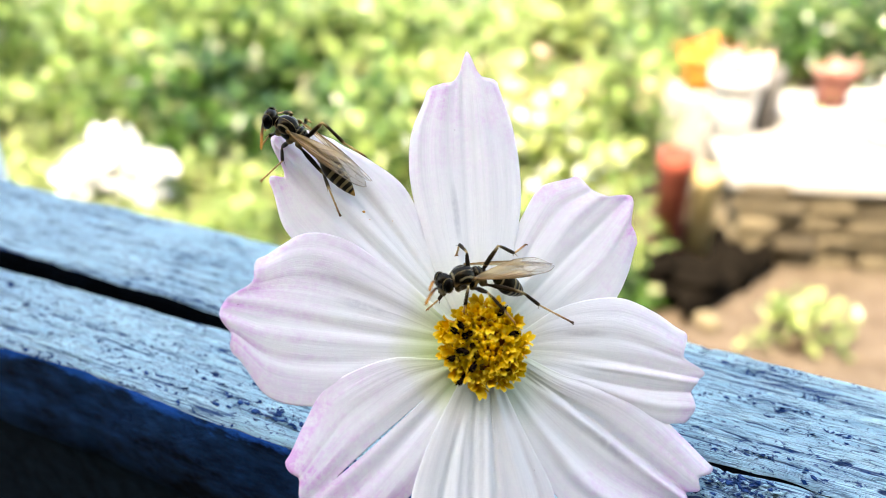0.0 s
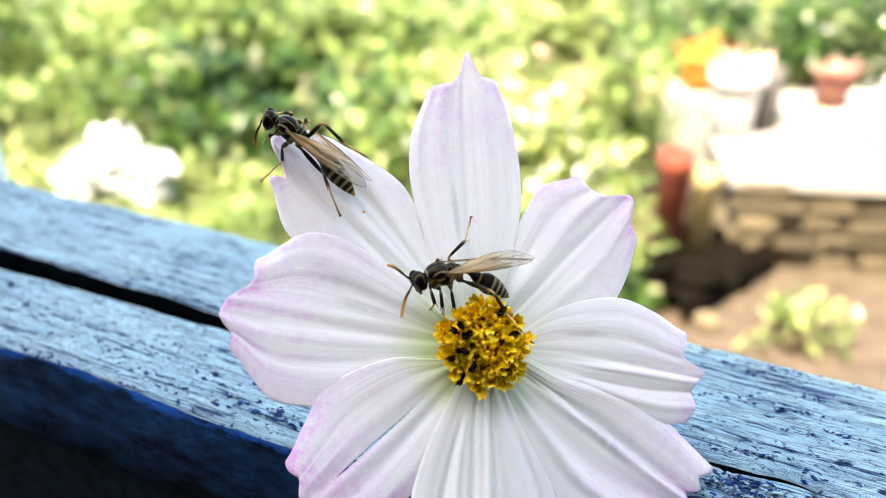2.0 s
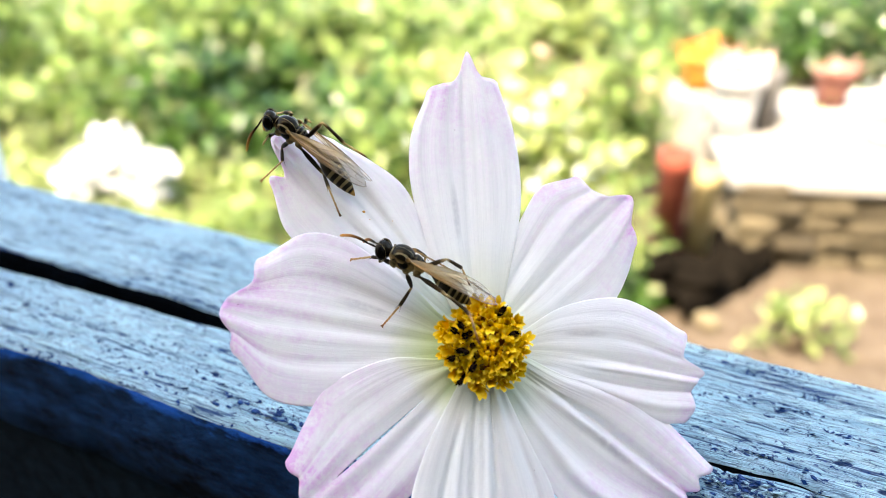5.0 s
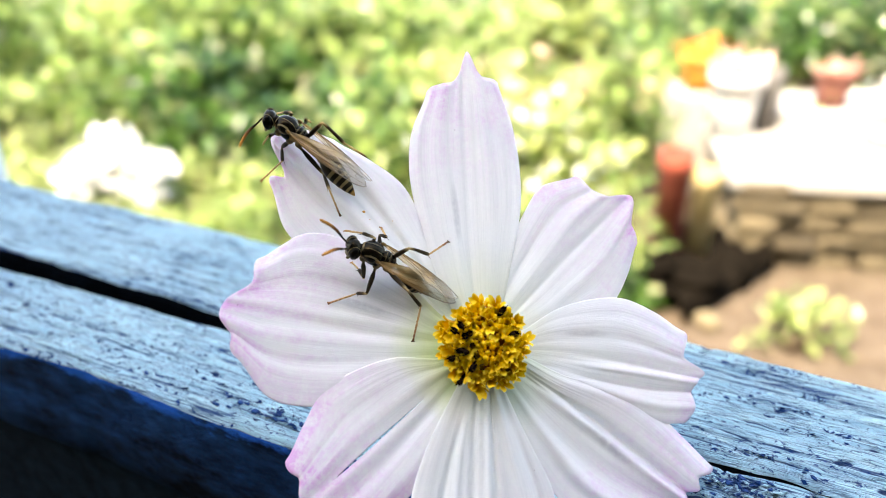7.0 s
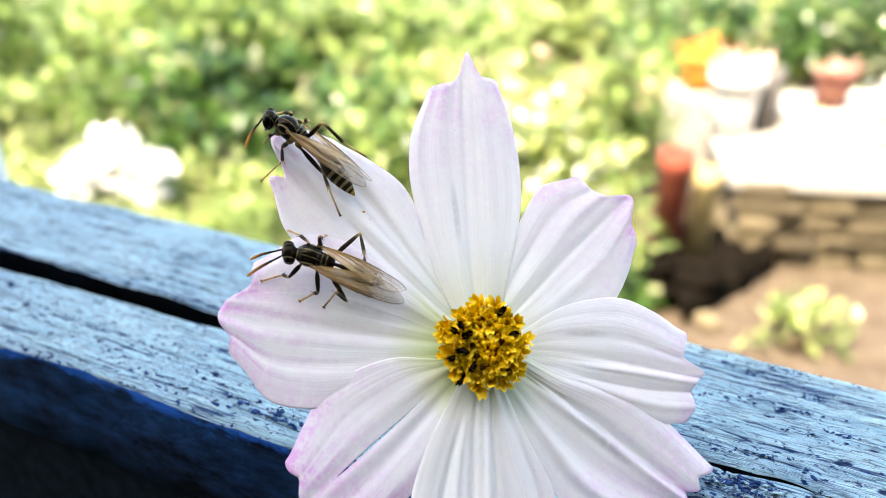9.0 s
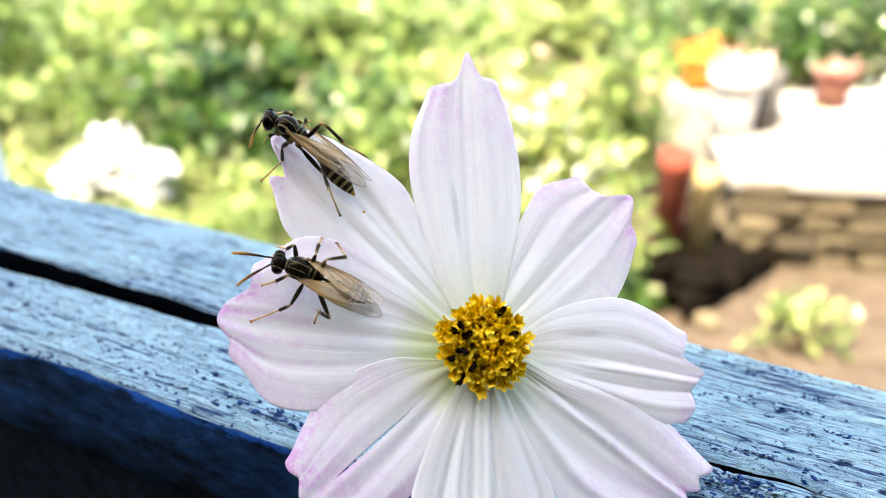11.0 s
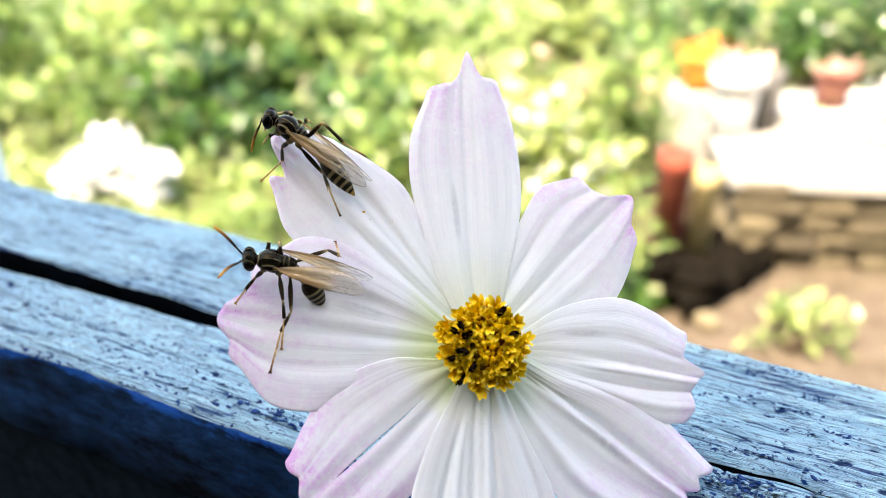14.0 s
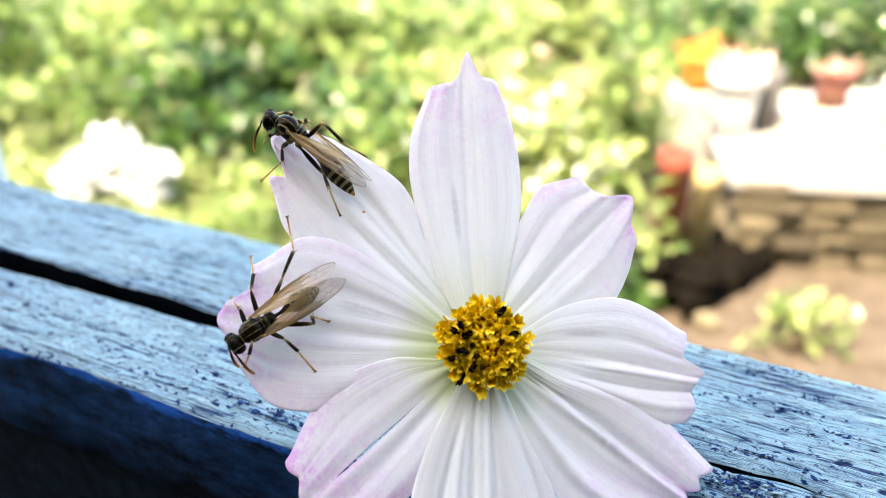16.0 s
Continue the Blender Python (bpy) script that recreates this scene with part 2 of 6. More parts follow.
def thorax_mat():
    m = material("wasp_thorax", 0.2, 0, 0.12)
    tc, sep = node(m, "TexCoord"), node(m, "SeparateXYZ")
    wire(m, tc.outputs["Object"], sep.inputs[0])
    ay = maths(m, "ABSOLUTE", sep.outputs[1], 0.0)
    n1 = noise_of(m, tc.outputs["Object"], 1400, 4)
    ay = maths(m, "ADD", ay, maths(m, "MULTIPLY", maths(m, "SUBTRACT", n1, 0.5), 0.00022))

    def stripe(value, at, half):
        return grey(m, maths(m, "ABSOLUTE", maths(m, "SUBTRACT", value, at), 0.0), half, half * 0.5)
    on_back = grey(m, sep.outputs[2], 0.0003, 0.0008)
    line1 = maths(m, "MULTIPLY", stripe(ay, 0.00044, 0.00007), stripe(sep.outputs[0], 0.00035, 0.0020))
    line2 = maths(m, "MULTIPLY", stripe(ay, 0.00126, 0.00010), stripe(sep.outputs[0], 0.0002, 0.0024))
    bars = maths(m, "MULTIPLY", maths(m, "MAXIMUM", stripe(sep.outputs[0], -0.00132, 0.00009), stripe(sep.outputs[0], -0.00190, 0.00014)), 0.4)
    collar = maths(m, "MULTIPLY", stripe(sep.outputs[0], 0.00192, 0.00013), grey(m, sep.outputs[2], -0.0006, 0.0002))
    lines = maths(m, "MULTIPLY", maths(m, "MAXIMUM", maths(m, "MAXIMUM", line1, line2), bars), on_back)
    broken = grey(m, noise_of(m, tc.outputs["Object"], 900, 3), 0.38, 0.55, 0.3, 1.0)
    lines = maths(m, "MULTIPLY", maths(m, "MAXIMUM", lines, collar), broken)
    low = grey(m, noise_of(m, tc.outputs["Object"], 560, 2), 0.43, 0.50)
    low = maths(m, "MULTIPLY", low, grey(m, sep.outputs[2], 0.0003, -0.0003))
    col = mixed(m, maths(m, "MULTIPLY", lines, 0.8), mixed(m, n1, (0.0030, 0.0022, 0.0012), (0.006, 0.0045, 0.0025)), (0.21, 0.175, 0.10))
    col = mixed(m, low, col, (0.24, 0.16, 0.065))
    colour(m, col)
    bump(m, n1, 0.35, 0.00006)
    return m


def wing_mat():
    m = material("wing_membrane", 0.28, 0, 0.5)
    tc, sep = node(m, "TexCoord"), node(m, "SeparateXYZ")
    wire(m, tc.outputs["Object"], sep.inputs[0])
    n1 = noise_of(m, coords(m, (120, 2600, 2600)), 1.0, 4)
    f = grey(m, sep.outputs[0], -0.0125, 0.0)
    f = maths(m, "ADD", f, maths(m, "MULTIPLY", maths(m, "SUBTRACT", n1, 0.5), 0.35))
    col = ramp(m, f, [(0.0, (0.66, 0.66, 0.64)), (0.28, (0.56, 0.50, 0.40)), (0.44, (0.52, 0.39, 0.20)), (0.75, (0.48, 0.31, 0.11)), (1.0, (0.28, 0.16, 0.05))])
    pleat = noise_of(m, coords(m, (60, 1500, 1500)), 1.0, 3)
    col = mixed(m, maths(m, "MULTIPLY", grey(m, pleat, 0.52, 0.64, 0, 0.3), grey(m, f, 0.25, 0.5)), col, (0.055, 0.032, 0.010))
    # the folded fore edge is thicker and amber
    fore = node(m, "Attribute")
    fore.attribute_name = "fore"
    strip = maths(m, "MULTIPLY", grey(m, fore.outputs["Fac"], 0.60, 0.85), grey(m, f, 0.30, 0.48))
    col = mixed(m, maths(m, "MULTIPLY", strip, 0.8), col, (0.34, 0.19, 0.05))
    colour(m, col)
    bump(m, n1, 0.3, 0.0001)
    tp = node(m, "BsdfTransparent")
    wire(m, mixed(m, ramp(m, f, [(0.26, (0.25,) * 3), (0.42, (0.62,) * 3), (1.0, (0.75,) * 3)]), (0.95, 0.94, 0.92), mixed(m, 0.75, col, (0.90, 0.70, 0.42))), tp.inputs["Color"])
    mx = node(m, "MixShader")
    wire(m, maths(m, "ADD", maths(m, "MULTIPLY", strip, 0.28), ramp(m, f, [(0.0, (0.26,) * 3), (0.26, (0.28,) * 3), (0.40, (0.37,) * 3), (0.75, (0.47,) * 3), (1.0, (0.62,) * 3)])), mx.inputs[0])
    wire(m, tp.outputs[0], mx.inputs[1])
    wire(m, shader(m).outputs[0], mx.inputs[2])
    wire(m, mx.outputs[0], m.node_tree.nodes["Material Output"].inputs["Surface"])
    return m


def stone_mat(name, lo, hi):
    m = material(name, 0.85, 0, 0.3)
    v = coords(m)
    info = node(m, "ObjectInfo")
    n1, n2 = noise_of(m, v, 9, 6), noise_of(m, v, 70, 4)
    f = maths(m, "ADD", maths(m, "MULTIPLY", n1, 0.5), maths(m, "MULTIPLY", info.outputs["Random"], 0.5))
    col = mixed(m, grey(m, f, 0.2, 0.8), lo, hi)
    colour(m, mixed(m, grey(m, n2, 0.5, 0.75, 0, 0.5), col, (0.16, 0.14, 0.10)))
    bump(m, maths(m, "ADD", n1, n2), 0.7, 0.012)
    return m


def soil_mat():
    m = material("garden_soil", 0.95, 0, 0.2)
    v = coords(m)
    n1, n2, n3 = noise_of(m, v, 1.1, 5), noise_of(m, v, 14, 6), noise_of(m, v, 80, 4)
    col = mixed(m, grey(m, n2, 0.3, 0.7), (0.076, 0.053, 0.035), (0.152, 0.116, 0.083))
    col = mixed(m, grey(m, n1, 0.5, 0.72, 0, 0.4), col, (0.10, 0.08, 0.04))
    col = mixed(m, grey(m, n3, 0.62, 0.72), col, (0.05, 0.03, 0.018))
    colour(m, col)
    bump(m, maths(m, "ADD", n2, n3), 0.9, 0.03)
    return m


PETAL, BLUE, SHADED_SIDE, SOIL = petal_mat(), blue_paint(), shaded_side_mat(), soil_mat()
# beam and inner board sides are near black: their shade is in the colour
SHADED_BEAM = plain_mat("shaded_beam", (0.0008, 0.0022, 0.0035), (0.0045, 0.012, 0.020), 300, 0.85, 0.0006, 0, 0.02)
SHADE_PLAIN = plain_mat("black_shade", (0.0004, 0.0006, 0.0009), (0.0016, 0.0035, 0.006), 160, 0.9, 0.0006, 0, 0.01)
DARK_WOOD = plain_mat("dark_blue_board", (0.006, 0.016, 0.05), (0.015, 0.035, 0.09), 30, 0.6, 0.0008)
NAVY = plain_mat("navy_paint", (0.001, 0.014, 0.06), (0.004, 0.05, 0.19), 900, 0.6, 0.0001, 0, 0.15)
PALE_PAINT = plain_mat("pale_blue_paint", (0.50, 0.62, 0.70), (0.66, 0.75, 0.80), 18, 0.5, 0.001)
FLORET = axis_mat("floret_yellow", [(0.0, (0.42, 0.15, 0.004)), (0.45, (0.68, 0.33, 0.006)), (0.75, (0.84, 0.53, 0.012)), (1.0, (0.93, 0.72, 0.06))], 0, 0.0026, 0.5, 2, 1500)
ANTHER = plain_mat("anther_brown", (0.004, 0.0018, 0.001), (0.016, 0.007, 0.003), 1500, 0.8, 0.0001, 0, 0.05)
RECEPT = plain_mat("disc_base", (0.16, 0.065, 0.006), (0.34, 0.15, 0.012), 700, 0.7, 0.0002)
GREEN = plain_mat("calyx_green", (0.06, 0.14, 0.03), (0.12, 0.24, 0.06), 300, 0.5, 0.0001)
POLLEN = plain_mat("pollen_grain", (0.55, 0.24, 0.03), (0.75, 0.40, 0.08), 2000, 0.7)
BLACK = plain_mat("wasp_black", (0.0016, 0.0015, 0.0012), (0.007, 0.005, 0.003), 1600, 0.25, 0.00004, 0, 0.12)
EYE_BLACK = plain_mat("wasp_eye", (0.0008, 0.0008, 0.001), (0.003, 0.003, 0.003), 1200, 0.2, 0, 0, 0.09)
THORAX, WING = thorax_mat(), wing_mat()
VEIN = axis_mat("wing_vein", [(0.0, (0.22, 0.19, 0.16)), (0.35, (0.17, 0.13, 0.09)), (0.55, (0.21, 0.125, 0.045)), (0.95, (0.25, 0.14, 0.045)), (1.0, (0.05, 0.03, 0.01))], -0.0123, 0.0)
FACE = plain_mat("wasp_face", (0.05, 0.036, 0.012), (0.15, 0.11, 0.045), 900, 0.4)
DARK, BAND, TAIL = (0.008, 0.006, 0.004), (0.19, 0.15, 0.075), (0.34, 0.19, 0.05)
BANDS = [(0.0, TAIL), (0.06, TAIL), (0.08, DARK), (0.10, DARK), (0.108, BAND), (0.136, BAND), (0.140, DARK), (0.19, DARK), (0.200, BAND), (0.231, BAND), (0.236, DARK), (0.29, DARK),
                    (0.305, BAND), (0.340, BAND), (0.345, DARK), (0.40, DARK), (0.418, BAND), (0.456, BAND), (0.462, DARK), (0.655, DARK), (0.672, BAND), (0.705, BAND), (0.712, DARK), (1.0, DARK)]
LEG = axis_mat("wasp_leg", [(0.0, (0.24, 0.17, 0.08)), (0.10, (0.06, 0.04, 0.018)), (0.2, (0.010, 0.007, 0.004)), (0.62, (0.016, 0.010, 0.005)), (0.82, (0.035, 0.022, 0.009)), (1.0, (0.40, 0.29, 0.14))], 0, 0.0050, 0.40, blur=0.12, spec=0.06)
SHIN = axis_mat("wasp_shin", [(0.0, (0.46, 0.34, 0.17)), (0.08, (0.20, 0.14, 0.06)), (0.25, (0.024, 0.015, 0.007)), (0.7, (0.020, 0.013, 0.006)), (0.90, (0.05, 0.034, 0.016)), (1.0, (0.36, 0.25, 0.12))], 0, 0.0039, 0.45, blur=0.12, spec=0.06)
FOOT = axis_mat("wasp_foot", [(0.0, (0.50, 0.33, 0.15)), (0.3, (0.60, 0.39, 0.18)), (0.56, (0.50, 0.28, 0.12)), (0.74, (0.30, 0.15, 0.07)), (0.97, (0.08, 0.04, 0.02)), (1.0, (0.03, 0.016, 0.01))], 0, 0.0056, 0.5)
HIP = plain_mat("wasp_hip", (0.016, 0.011, 0.005), (0.22, 0.16, 0.07), 700, 0.4, 0.00005, 0, 0.1)
FEELER = axis_mat("wasp_antenna", [(0.0, (0.003, 0.0025, 0.002)), (0.35, (0.006, 0.004, 0.002)), (0.55, (0.14, 0.055, 0.018)), (0.8, (0.46, 0.20, 0.045)), (1.0, (0.60, 0.28, 0.06))], 0, 0.0055, 0.5)
LEAF_DEEP = leaf_mat("leaf_deep_green", (0.015, 0.045, 0.009), (0.070, 0.15, 0.026))
LEAF_MID = leaf_mat("leaf_green", (0.07, 0.14, 0.03), (0.27, 0.36, 0.10))
LEAF_PALE = leaf_mat("leaf_pale_green", (0.22, 0.31, 0.13), (0.62, 0.68, 0.46), 0.5)
LEAF_LIGHT = leaf_mat("leaf_yellow_green", (0.14, 0.22, 0.055), (0.47, 0.52, 0.20), 0.5)
BLOOM_WHITE = leaf_mat("white_bloom", (0.75, 0.74, 0.70), (0.88, 0.87, 0.84), 0.3, False)
BLOOM_ORANGE = leaf_mat("orange_bloom", (0.65, 0.17, 0.015), (0.80, 0.30, 0.03), 0.3, False)
BLOOM_PINK = leaf_mat("peach_bloom", (0.75, 0.42, 0.30), (0.85, 0.62, 0.48), 0.3, False)
TWIG = plain_mat("twig_bark", (0.05, 0.035, 0.02), (0.13, 0.09, 0.055), 25, 0.9, 0.004)
STONE = stone_mat("wall_stone", (0.05, 0.038, 0.022), (0.17, 0.135, 0.08))
MORTAR = plain_mat("wall_joint", (0.012, 0.009, 0.006), (0.03, 0.024, 0.016), 20, 0.95, 0.01)
LIME = plain_mat("whitewashed_slab", (0.24, 0.225, 0.20), (0.34, 0.32, 0.29), 5, 0.85, 0.004)
TERRACOTTA = plain_mat("terracotta", (0.13, 0.02, 0.010), (0.25, 0.046, 0.022), 14, 0.85, 0.002)
BROWN_POT = plain_mat("brown_clay", (0.15, 0.048, 0.034), (0.23, 0.085, 0.055), 14, 0.8, 0.002)
ORANGE_POT = plain_mat("orange_clay", (0.55, 0.15, 0.015), (0.70, 0.24, 0.03), 14, 0.8, 0.002)
# grey that stands for the shadow between the white pots
SHADE_JAR = plain_mat("shade_grey", (0.07, 0.065, 0.06), (0.13, 0.12, 0.11), 14, 0.85, 0.002)
TAN_POT = plain_mat("buff_clay", (0.28, 0.21, 0.085), (0.42, 0.33, 0.16), 14, 0.85, 0.002)
WHITE_POT = plain_mat("white_glaze", (0.36, 0.35, 0.335), (0.54, 0.53, 0.51), 9, 0.4, 0.001)
# near-black that stands for the patch of shade beside the garden wall
SHADE_BLACK = plain_mat("shade_black", (0.003, 0.0025, 0.002), (0.010, 0.008, 0.006), 20, 0.9, 0.001, 0, 0.0)
PLASTER = plain_mat("house_plaster", (0.07, 0.06, 0.05), (0.12, 0.10, 0.08), 4, 0.9, 0.003)
BOARDS = plain_mat("porch_boards", (0.05, 0.036, 0.024), (0.09, 0.065, 0.045), 12, 0.7, 0.002)
ROOFING = plain_mat("porch_roofing", (0.06, 0.05, 0.045), (0.10, 0.09, 0.075), 8, 0.8, 0.003)


# ---- mesh tools ----
def smooth(me):
    me.polygons.foreach_set("use_smooth", [True] * len(me.polygons))


def mesh_from(bm, name, mat, shade=True):
    me = bpy.data.meshes.new(name)
    bm.to_mesh(me)
    bm.free()
    for k in (mat if isinstance(mat, (list, tuple)) else [mat]):
        me.materials.append(k)
    if shade:
        smooth(me)
    return me


def part(name, bm, mat, parent, label="", shade=True, at=None):
    me = mesh_from(bm, name, mat, shade) if isinstance(bm, bmesh.types.BMesh) else bm
    ob = new(name, me)
    ob.parent = parent
    if at is not None:
        ob.matrix_basis = at
    if label:
        tagged(ob, label)
    return ob


def thing(name, label, category, group="", kind="", at=None):
    ob = tagged(new(name), label, category, group, kind)
    if at is not None:
        ob.matrix_basis = at
    return ob


def solid(name, bm, mat, label, category, group="", kind="", at=None, shade=False):
    ob = tagged(new(name, mesh_from(bm, name, mat, shade)), label, category, group, kind)
    if at is not None:
        ob.matrix_basis = at
    return ob


def box(bm, x0, x1, y0, y1, z0, z1, bevel=0.0, segments=2):
    made = bmesh.ops.create_cube(bm, size=1.0)["verts"]
    for k in made:
        k.co = Vector(((x0 + x1) / 2 + k.co.x * (x1 - x0), (y0 + y1) / 2 + k.co.y * (y1 - y0), (z0 + z1) / 2 + k.co.z * (z1 - z0)))
    if bevel:
        edges = list({e for k in made for e in k.link_edges})
        bmesh.ops.bevel(bm, geom=edges, offset=bevel, segments=segments, affect="EDGES", profile=0.5)
    return bm


def blob(bm, centre, radii, u=20, v=14, turn=None):
    made = bmesh.ops.create_uvsphere(bm, u_segments=u, v_segments=v, radius=1.0)["verts"]
    for k in made:
        q = Vector((k.co.x * radii[0], k.co.y * radii[1], k.co.z * radii[2]))
        if turn is not None:
            q = turn @ q
        k.co = q + Vector(centre)
    return made


def tube(bm, points, radii, sides=8, cap=True):
    """A round rod through points, with a radius at each."""
    rings = []
    pts = [Vector(q) for q in points]
    side = None
    for i, q in enumerate(pts):
        way = (pts[min(i + 1, len(pts) - 1)] - pts[max(i - 1, 0)]).normalized()
        if side is None:
            side = way.orthogonal().normalized()
        side = (side - way * side.dot(way)).normalized()
        up = way.cross(side)
        rings.append([bm.verts.new(q + (side * math.cos(a) + up * math.sin(a)) * radii[i]) for a in (2 * math.pi * k / sides for k in range(sides))])
    for a, b in zip(rings, rings[1:]):
        for k in range(sides):
            bm.faces.new((a[k], a[(k + 1) % sides], b[(k + 1) % sides], b[k]))
    if cap:
        bm.faces.new(rings[0][::-1])
        bm.faces.new(rings[-1])
    return rings


def lathe(bm, profile, sides=24):
    """Turns (radius, height) pairs round the z axis; a radius of 0 closes."""
    rings = []
    for r, z in profile:
        rings.append([bm.verts.new((0, 0, z))] if r == 0 else [bm.verts.new((r * math.cos(2 * math.pi * k / sides), r * math.sin(2 * math.pi * k / sides), z)) for k in range(sides)])
    for a, b in zip(rings, rings[1:]):
        for k in range(sides):
            j = (k + 1) % sides
            if len(a) == 1 and len(b) > 1:
                bm.faces.new((a[0], b[j], b[k]))
            elif len(b) == 1 and len(a) > 1:
                bm.faces.new((a[k], a[j], b[0]))
            elif len(a) > 1:
                bm.faces.new((a[k], a[j], b[j], b[k]))
    return bm


def along(values, x):
    """Smooth value at x in 0..1 of evenly spaced values."""
    n = len(values) - 1
    t = min(max(x, 0.0), 1.0) * n
    i = min(int(t), n - 1)
    f = t - i
    p0, p1, p2, p3 = values[max(i - 1, 0)], values[i], values[i + 1], values[min(i + 2, n)]
    return 0.5 * (2 * p1 + (p2 - p0) * f + (2 * p0 - 5 * p1 + 4 * p2 - p3) * f * f + (3 * p1 - p0 - 3 * p2 + p3) * f * f * f)


# ---- ground, house and porch ----
def ground():
    bm = bmesh.new()
    xs = [-400, -60, -15] + [-6 + 0.15 * k for k in range(81)] + [15, 60, 400]
    ys = [-400, -60, -8] + [0.15 * k for k in range(81)] + [30, 90, 400]
    grid = [[bm.verts.new((x, y, 0.035 * noise.noise((x * 1.7, y * 1.7, 0)) if 0.5 < y < 12 and abs(x) < 6 else 0.0)) for x in xs] for y in ys]
    for a, b in zip(grid, grid[1:]):
        for k in range(len(xs) - 1):
            bm.faces.new((a[k], a[k + 1], b[k + 1], b[k]))
    solid("ground", bm, SOIL, "bare brown garden soil in the sun", "ground", kind="structure", shade=True)


def porch():
    solid("porch_floor", box(bmesh.new(), -7, 7, -2.5, 0.16, 0.02, 0.12, 0.004), BOARDS, "worn wooden porch floor in the shade", "floor", kind="structure")
    # wall and roof are unseen, added to block sun and the sky behind
    solid("wall_house", box(bmesh.new(), -7, 7, -2.65, -2.5, 0.0, 2.5), PLASTER, "unseen dark timber house wall behind the porch", "wall", kind="structure")
    solid("porch_roof", box(bmesh.new(), -7.2, 7.2, -2.8, -0.50, 2.5, 2.6, 0.01), ROOFING, "plain unseen porch roof that keeps sun off the railing", "roof", kind="structure")


# ---- blue railing ----
RAIL = pose(0, 0, 1.0036, 0, 0, math.degrees(math.atan2(-0.44, 0.898)))   # x along the rail, y away from the house


def slat(y0, y1, seed, chip, lean0=0.0, lean1=0.0, flaky=9.0, front_rim=False):
    """A rail board with a grained, chipped upper face, worn edges and sides coloured dark for their shade."""
    bm = bmesh.new()
    wear = bm.verts.layers.float.new("wear")
    xs = [-1.4, -0.9, -0.6, -0.45] + [-0.33 + 0.0011 * k for k in range(273)] + [-0.03 + 0.0003 * k for k in range(240)] + [0.055, 0.08, 0.2, 0.5, 1.0, 1.4]
    ys = [0, 0.012, 0.03, 0.055] + [0.09 + 0.82 * k / 84 for k in range(85)] + [0.945, 0.97, 0.988, 1]
    top, side = [], []
    for x in xs:
        row = []
        for s in ys:
            at = min(max(x, -0.3), 0.06)
            a0, a1 = y0 + lean0 * at, y1 + lean1 * at
            y = a0 + (a1 - a0) * s
            e = min(s, 1 - s) * (a1 - a0)
            far = s > 0.5
            here = chip + (0.32 if x > flaky else 0.0 if x > -0.03 else -0.14)
            z = 0.00022 * noise.noise((x * 40, y * 900, seed)) + 0.0005 * noise.noise((x * 9, y * 60, seed + 3)) + 0.00012 * noise.noise((x * 160, y * 1500, seed + 4))
            deep = noise.noise((x * 150, y * 330, seed + 7)) + 0.5 * noise.noise((x * 320, y * 700, seed + 8))
            gone = min(1.0, max(0.0, deep - 0.50 + here) * 5)
            z -= (0.0006 if x < flaky else 0.0011) * gone
            # splits along the grain, and sheets of paint that have lifted
            split = max(0.0, 1 - abs(noise.noise((x * 20, y * 430, seed + 30))) / 0.06) * min(1.0, max(0.0, 0.5 + 2.5 * noise.noise((x * 14, y * 60, seed + 31))))
            sheet = min(1.0, max(0.0, 5 * (noise.noise((x * 85, y * 190, seed + 33)) + 0.4 * noise.noise((x * 260, y * 420, seed + 34)) - 0.08)))
            z += 0.00022 * sheet - 0.00040 * split
            gone = max(gone, 0.40 * split)
            worn = 0.0011 + 0.0009 * noise.noise((x * 70, seed, far))
            if e < worn:
                z -= (worn - e) ** 2 / worn * 0.8
            off = 0.0010 * noise.noise((x * 26, seed + 11, far)) + 0.0022 * max(0.0, noise.noise((x * 75, seed + 5, far)) - 0.3)
            y += off * (-1 if far else 1) * max(0.0, 1 - e / 0.004)
            row.append(bm.verts.new((x, y, z)))
            row[-1][wear] = gone
        front, back = [], []
        for k, d in enumerate((0.0025, 0.006, 0.012, 0.019)):
            rough = 0.0005 * noise.noise((x * 60, d * 300, seed + 20)) * (k < 3)
            front.append(bm.verts.new((x, row[0].co.y + rough - 0.0002, -d)))
            back.append(bm.verts.new((x, row[-1].co.y - rough + 0.0002, -d)))
        top.append(row)
        side.append((front, back))
    for i in range(len(xs) - 1):
        a, b = top[i], top[i + 1]
        for k in range(len(ys) - 1):
            bm.faces.new((a[k], b[k], b[k + 1], a[k + 1]))
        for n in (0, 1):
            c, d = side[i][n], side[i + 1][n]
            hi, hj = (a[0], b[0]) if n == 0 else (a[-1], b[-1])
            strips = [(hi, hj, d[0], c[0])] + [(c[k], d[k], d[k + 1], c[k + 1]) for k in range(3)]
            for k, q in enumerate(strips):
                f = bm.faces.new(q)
                # sides take the shade-dark slots: 1 on the front, 2 elsewhere
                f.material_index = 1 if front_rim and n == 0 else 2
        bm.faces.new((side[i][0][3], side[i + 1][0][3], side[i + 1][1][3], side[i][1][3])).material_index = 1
    bmesh.ops.recalc_face_normals(bm, faces=bm.faces)
    return bm


